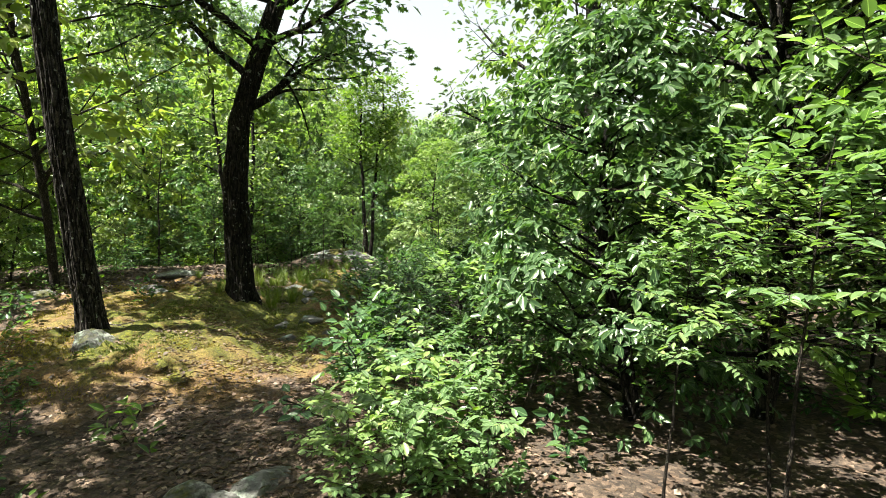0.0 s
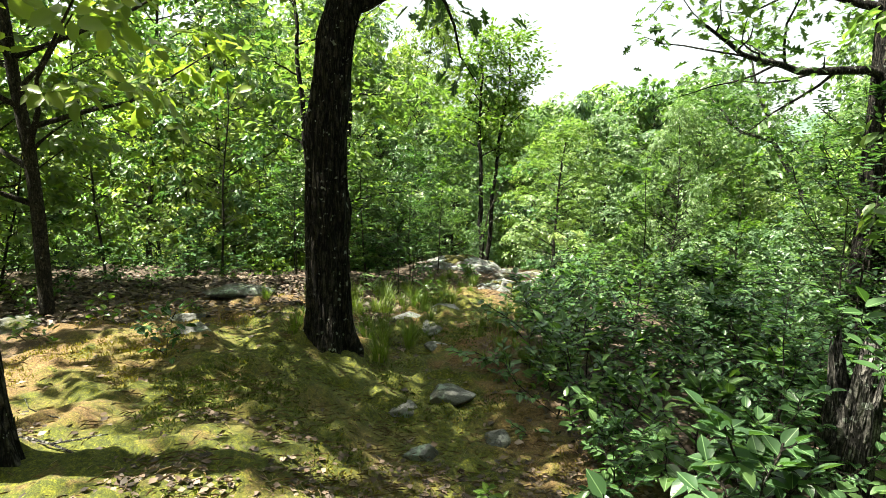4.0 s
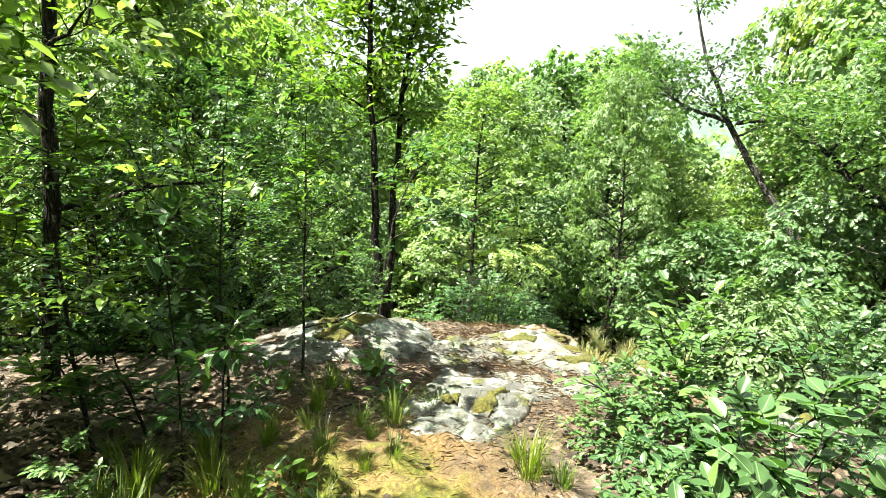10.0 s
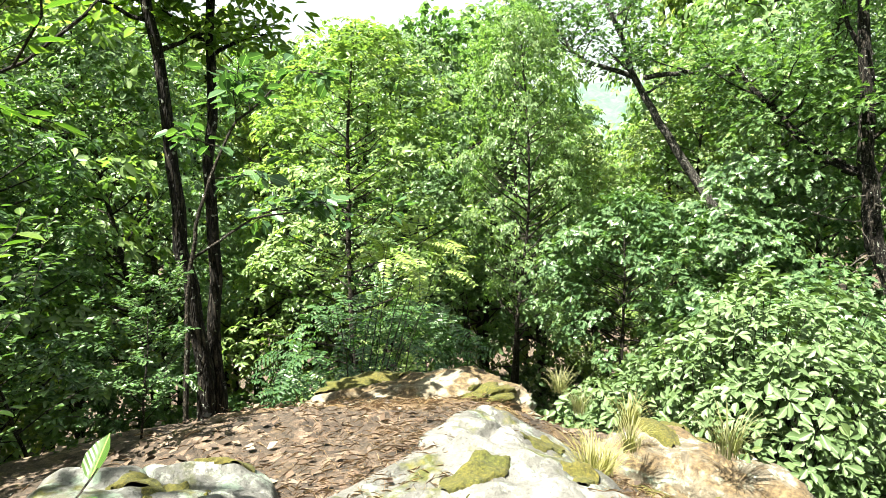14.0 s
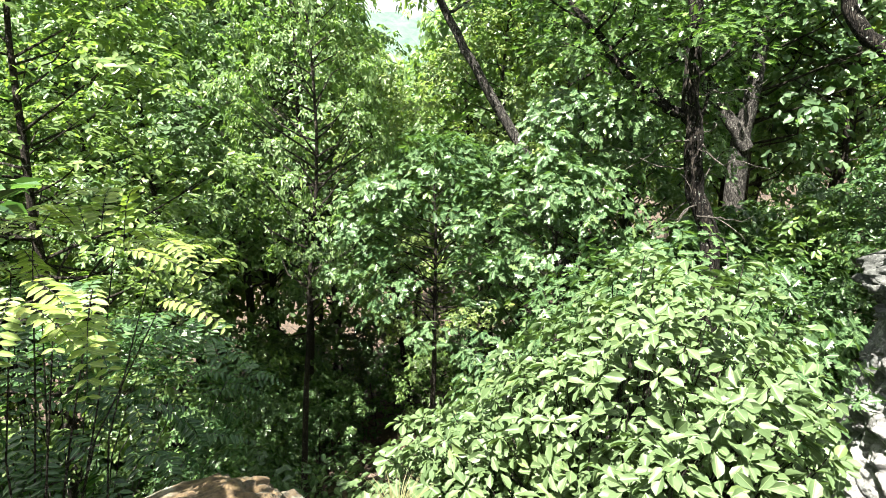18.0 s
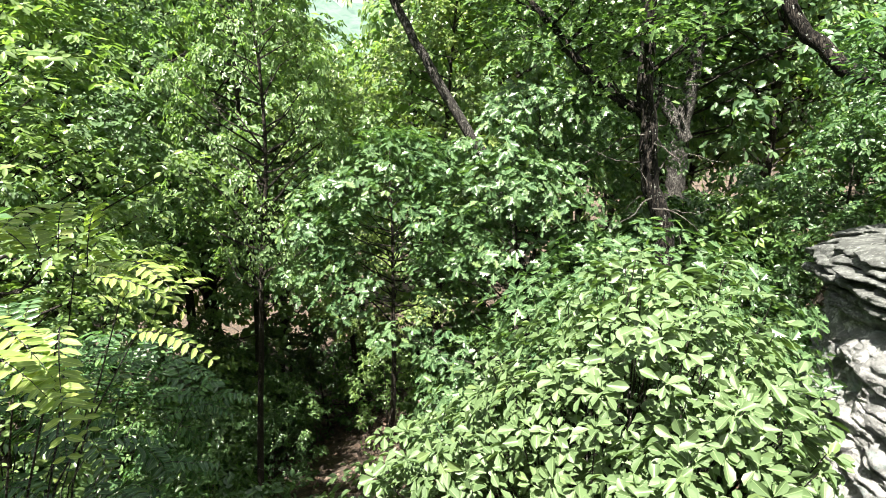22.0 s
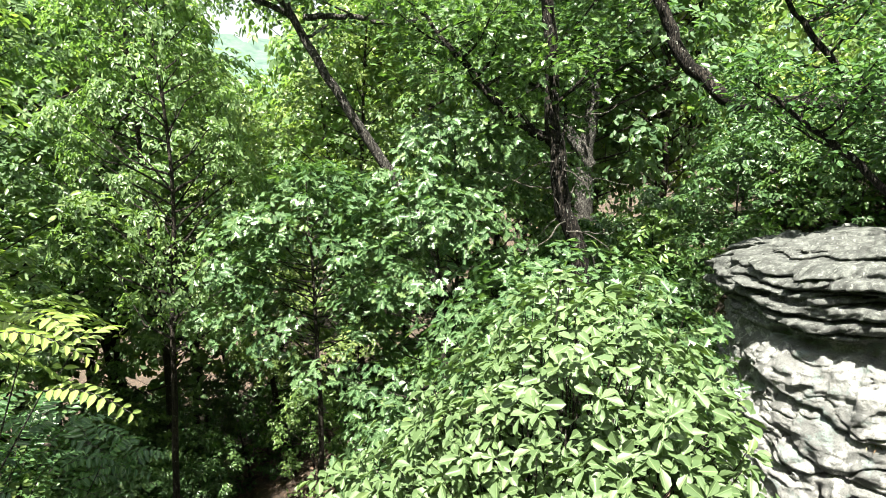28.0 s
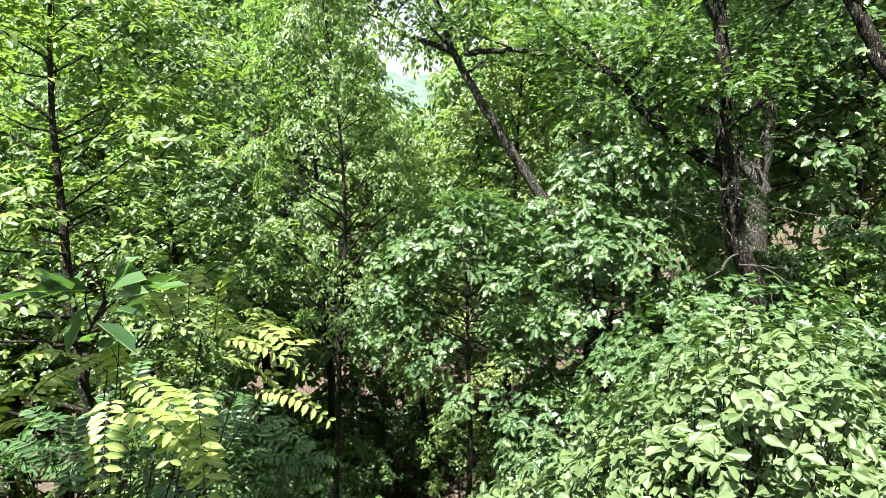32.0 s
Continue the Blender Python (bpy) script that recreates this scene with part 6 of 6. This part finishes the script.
def litter(seed, n, x0, x1, y0, y1, keep, size):
    rng = np.random.default_rng(seed)
    x, y = rng.uniform(x0, x1, n), rng.uniform(y0, y1, n)
    w = keep(x, y)
    sel = rng.uniform(0, 1, n) < w
    x, y = x[sel], y[sel]
    n = len(x)
    P = np.stack([x, y, land(x, y) + rng.uniform(0.004, 0.03, n)], 1)
    a = rng.uniform(0, 2 * np.pi, n)
    D = unit(np.stack([np.cos(a), np.sin(a), rng.normal(0, 0.2, n)], 1))
    N = unit(rng.normal(0, 0.33, (n, 3)) + np.array([0, 0, 1.0]))
    return leaf_mesh("leaf_litter", P, D, N, size * rng.uniform(0.5, 1.2, n), "diamond", 0.75)


def litter_share(x, y):
    d, _ = along(np.stack([x, y], 1), TRAIL)
    e, sd = along(np.stack([x, y], 1), EDGE)
    base = np.where((x < -0.9) & (y > 9.6), 1.0, 0.35) + 0.4 * (x > 0.9) * (y < 11.5)
    clump = 0.5 + 0.5 * vnoise(np.stack([x * 1.3, y * 1.3, 0 * x], 1))
    moss_free = 1 - 0.8 * np.exp(-(((x + 0.7) / 1.5) ** 2 + ((y - 8.6) / 2.0) ** 2))
    moss_free = moss_free * (1 - 0.8 * np.exp(-(((x - 1.1) / 0.9) ** 2 + ((y - 11.6) / 1.1) ** 2)))
    return base * clump * moss_free * (e * sd < 0.2)


tagged(part("leaf_litter", litter(91, 60000, -5.5, 6.0, 0.5, 17.5, litter_share, 0.06), DEAD_LEAF), "brown curled dead leaves strewn over the forest floor", "leaf litter", kind="stuff")
tagged(part("leaf_litter", litter(93, 22000, -4.5, 0.4, 9.6, 13.8, lambda x, y: 0.55 + 0.45 * vnoise(np.stack([x * 2, y * 2, 0 * x], 1)), 0.075), DEAD_LEAF), "pale brown dead oak leaves piled under the saplings", "leaf litter", kind="stuff")
tagged(part("leaf_litter", litter(92, 16000, 6.0, 22.0, 14.0, 32.0, lambda x, y: 0.5 + 0 * x, 0.16), DEAD_LEAF), "dead leaves on the shaded slope below the ledge", "leaf litter", kind="stuff")
tagged(part("leaf_litter", litter(94, 42000, -3.2, 1.6, 0.6, 7.2, lambda x, y: 0.55 + 0.45 * vnoise(np.stack([x * 1.7, y * 1.7, 0 * x], 1)), 0.042), DEAD_LEAF), "small torn brown leaves and crumbs on the trail", "leaf litter", kind="stuff")
DUFF, t, b = material("pine_needle")
geo = t.nodes.new("ShaderNodeNewGeometry")
t.links.new(ramp(t, geo.outputs["Random Per Island"], [(0.0, (0.09, 0.052, 0.025)), (0.6, (0.2, 0.13, 0.07)), (1.0, (0.32, 0.24, 0.15))]), b.inputs["Base Color"])


def needles(seed, n, centre, spread):
    rng = np.random.default_rng(seed)
    x, y = centre[0] + rng.normal(0, spread[0], n), centre[1] + rng.normal(0, spread[1], n)
    a = rng.uniform(0, 2 * np.pi, n)
    P = np.stack([x, y, land(x, y) + rng.uniform(0.003, 0.05, n)], 1)
    return leaf_mesh("needle_duff", P, np.stack([np.cos(a), np.sin(a), rng.normal(0, 0.2, n)], 1), np.tile([[0, 0.05, 1.0]], (n, 1)), rng.uniform(0.03, 0.085, n), "diamond", 0.028)


for j, (c, sp, n) in enumerate([((3.6, 14.9), (0.7, 0.6), 3500), ((-0.5, 7.0), (1.0, 1.2), 6000), ((2.3, 13.2), (0.7, 0.6), 7000), ((3.2, 13.9), (0.6, 0.5), 4000), ((1.2, 12.2), (0.6, 0.9), 1500), ((0.2, 2.5), (0.8, 1.6), 3500), ((0.3, 5.4), (0.8, 1.2), 3500)]):
    tagged(part("needle_duff", needles(95 + j, n, c, sp), DUFF), "dry brown needles and stalks on the ground", "leaf litter", kind="stuff")

MOSS_BLADE = leaf_material("moss_blade", (0.09, 0.09, 0.02), (0.26, 0.22, 0.045), (0.5, 0.39, 0.1), 0.3, 0.7, False)


# green moss with a darker tone for ground in the oaks' shade
MOSS_GREEN = leaf_material("green_moss_blade", (0.03, 0.055, 0.006), (0.10, 0.135, 0.014), (0.24, 0.25, 0.035), 0.3, 0.7, False)


def moss_carpet(seed, n, x0, x1, y0, y1, shady):
    """Short upright moss shoots in cushions, thickest on the mound round the oak."""
    rng = np.random.default_rng(seed)
    x, y = rng.uniform(x0, x1, n), rng.uniform(y0, y1, n)
    q = np.stack([x, y, 0 * x], 1)
    hump = np.exp(-(((x + 0.9) / 1.9) ** 4 + ((y - 8.0) / 2.7) ** 4)) + 0.9 * np.exp(-(((x - 0.8) / 0.8) ** 2 + ((y - 11.6) / 1.6) ** 2))
    i, j = np.clip(np.searchsorted(gx, x), 0, len(gx) - 1), np.clip(np.searchsorted(gy, y), 0, len(gy) - 1)
    shade = step(0.3, 0.6, shade_green.reshape(ZZ.shape)[j, i] + 0.25 * fbm(q * 2.9, 2))
    sel = rng.uniform(0, 1, n) < hump * step(-0.05, 0.35, fbm(q * 2.3 + 5.0, 3)) * (shade if shady else 1 - shade)
    x, y, q = x[sel], y[sel], q[sel]
    n = len(x)
    i, j = np.clip(np.searchsorted(gx, x), 0, len(gx) - 1), np.clip(np.searchsorted(gy, y), 0, len(gy) - 1)
    top = (ZZ + tuft.reshape(ZZ.shape))[j, i]
    P = np.stack([x, y, top - 0.004], 1)
    D = unit(rng.normal(0, 0.55, (n, 3)) + np.array([0, 0, 1.0]))
    return leaf_mesh("moss_carpet", P, D, rng.normal(0, 1, (n, 3)), rng.uniform(0.014, 0.036, n), "diamond", 0.32)


tagged(part("moss_carpet", moss_carpet(301, 150000, -3.2, 1.6, 5.0, 13.0, False), MOSS_BLADE), "golden moss shoots in cushions on the mound", "moss", kind="stuff")
tagged(part("moss_carpet", moss_carpet(302, 200000, -3.2, 1.8, 5.0, 13.5, True), MOSS_GREEN), "deep green moss shoots, darkened for shade, round the oak roots", "moss", kind="stuff")
GRASS_GREEN = leaf_material("grass_blade", (0.09, 0.15, 0.03), (0.17, 0.24, 0.05), (0.32, 0.34, 0.10), 0.4, 0.4, False)
GRASS_DRY = leaf_material("dry_grass_blade", (0.17, 0.17, 0.08), (0.30, 0.28, 0.14), (0.44, 0.40, 0.22), 0.3, 0.6, False)


def tuft_of(name, label, seed, n, height, spread, mat):
    rng = np.random.default_rng(seed)
    a = rng.uniform(0, 2 * np.pi, n)
    out = rng.uniform(0.1, 0.9, n)
    base = np.stack([np.cos(a) * rng.uniform(0, spread, n), np.sin(a) * rng.uniform(0, spread, n), np.full(n, -0.02)], 1)
    V, L = [], []
    for i in range(n):
        h = height * rng.uniform(0.5, 1.1)
        d = np.array([math.cos(a[i]), math.sin(a[i]), 0])
        sd = np.array([-d[1], d[0], 0]) * 0.0028
        pts = [base[i] + np.array([0, 0, 1]) * h * f + d * out[i] * h * f * f * 0.9 - np.array([0, 0, 1]) * h * out[i] * 0.35 * f ** 3 for f in (0, 0.35, 0.7, 1.0)]
        o = len(V)
        V += [pts[0] - sd, pts[0] + sd, pts[1] - sd, pts[1] + sd, pts[2] - sd * 0.7, pts[2] + sd * 0.7, pts[3]]
        L += [(o, o + 1, o + 3, o + 2), (o + 2, o + 3, o + 5, o + 4), (o + 4, o + 5, o + 6)]
    me = mesh(name, np.array(V), np.concatenate([np.array(f) for f in L]), [len(f) for f in L])
    return tagged(part(name, me, mat), label, "grass", "grass tufts")


TUFT = [tuft_of("grass_tuft", "small tuft of thin green grass in the moss", 97, 60, 0.22, 0.05, GRASS_GREEN), tuft_of("grass_tuft", "tall loose tuft of pale green grass", 98, 80, 0.32, 0.07, GRASS_GREEN)]
DRY = tuft_of("dry_grass_tuft", "dry straw-coloured grass tuft on the cliff edge", 99, 110, 0.30, 0.09, GRASS_DRY)
for i, (x, y) in enumerate(scatter(21, 120, -0.9, 2.2, 9.0, 13.0, 0.15, lambda x, y: True, 0.25) + [(-0.25, 10.6), (0.0, 10.9), (1.3, 13.2), (1.55, 13.4), (1.2, 13.25), (-1.3, 10.4), (0.9, 13.3), (-0.55, 2.1), (-0.75, 2.5)]):
    put(TUFT[i % 2], x, y, i * 77 % 360, 0.7 + 0.5 * (i * 37 % 100) / 100, group="grass tufts")
for i, (x, y) in enumerate([(4.75, 14.95), (4.85, 14.6), (4.2, 14.3), (4.9, 15.3), (3.9, 14.1), (5.05, 14.0), (4.6, 14.4)]):
    put(DRY, x, y, i * 77 % 360, 0.7 + 0.5 * (i * 37 % 100) / 100, group="grass tufts", z=max(lz(x, y), -0.45 if x > 4.3 else -9))

SEEDLING = [
    tree("seedling", "small leafy seedling growing through the litter", 441 + i, h, 0.004, LEAF_SHRUB if i else LEAF_BRIGHT, BARK_THIN, per=3, radius=0.03, size=0.075, shape="ovate", wide=0.6, first=0.35, limbs=5, reach=0.13,
         per_limb=1, twigs=2, lift=0.5, category="plant", kink=0.1)
    for i, h in enumerate([0.22, 0.32])
]
for x, y in scatter(22, 60, -4.2, 2.6, 1.6, 13.4, 0.35, lambda x, y: (abs(x + 0.6) > 0.9 or y < 5), 0.42):
    put(SEEDLING[k % 2], x, y, (k * 57) % 360, 0.6 + 0.7 * ((k * 29) % 100) / 100, group="seedlings")
    k += 1

TWIG = []
for i in range(3):
    rng = np.random.default_rng(500 + i)
    ln = [limb(rng, (-0.35, 0, 0.012), (1, 0.1, 0.02), 0.7, 0.008, 0.003, 7, 0.0, 0.16)]
    q, e, _ = at_line(ln[0], 0.5)
    ln.append(limb(rng, q, (0.7, 0.7, 0.05), 0.25, 0.005, 0.002, 4, 0.0, 0.15))
    TWIG.append(tagged(part("fallen_twig", tubes("fallen_twig", ln, 6), BARK_GREY), "thin grey fallen twig on the ground", "twig", "fallen twigs"))
for i, (x, y) in enumerate(scatter(23, 40, -4, 3.5, 1.5, 14.8, 0.5, lambda x, y: True, 0.15)):
    put(TWIG[i % 3], x, y, i * 97 % 360, 0.5 + 0.9 * (i * 41 % 100) / 100, group="fallen twigs", sink=-0.015)

# broken stump among the shrubs
rng = np.random.default_rng(8)
u, v = np.meshgrid(np.linspace(0, 2 * np.pi, 40, endpoint=False), np.linspace(0, 1, 26))
jag = 0.72 + 0.16 * fbm(np.stack([np.cos(u).ravel() * 2.2, np.sin(u).ravel() * 2.2, 0 * u.ravel()], 1), 3).reshape(u.shape)
rr = 0.105 * (1 + 0.25 * np.exp(-v * 9)) + 0.018 * fbm(np.stack([np.cos(u).ravel() * 4, np.sin(u).ravel() * 4, v.ravel() * 3], 1), 3).reshape(u.shape)
inner = np.stack([0.6 * rr[-1] * np.cos(u[-1]), 0.6 * rr[-1] * np.sin(u[-1]), jag[-1] - 0.12], -1)[None]
snag = part("broken_stump", grid_mesh("broken_stump", np.concatenate([np.stack([rr * np.cos(u), rr * np.sin(u), jag * v * 1.2 - 0.05], -1), inner, inner * np.array([0.05, 0.05, 0.9])], 0), True, True), BARK_GREY)
snag.matrix_world = pose(2.05, 6.35, lz(2.05, 6.35))
tagged(snag, "weathered grey broken stump among shrubs", "stump")

# ---- far ridge across the valley ----
az = np.linspace(-0.9, 2.2, 220)
rows = []
for f in np.linspace(0, 1, 26):
    dist = 420 + 380 * f
    hgt = -30 + (52 + 70 * step(0.45, 0.85, az) + 8 * np.sin(az * 3.1 + 1) + 5 * np.sin(az * 11)) * f ** 0.8
    rows.append(np.stack([np.sin(az) * dist, np.cos(az) * dist, hgt + 5 * RNG.uniform(-1, 1, len(az)) * (f > 0)], -1))
m, t, b = material("far_woods")
co = t.nodes.new("ShaderNodeNewGeometry").outputs["Position"]
# bluish green tint, with the valley haze painted into it
t.links.new(ramp(t, noise_out(t, 0.09, 6, 0.7, co), [(0.35, (0.03, 0.06, 0.05)), (0.65, (0.07, 0.115, 0.085))]), b.inputs["Base Color"])
b.inputs["Roughness"].default_value = 1.0
tagged(part("backdrop", grid_mesh("backdrop", np.array(rows), False), m), "wooded ridge across the valley, its pale haze put into the colour", "hill", kind="structure")
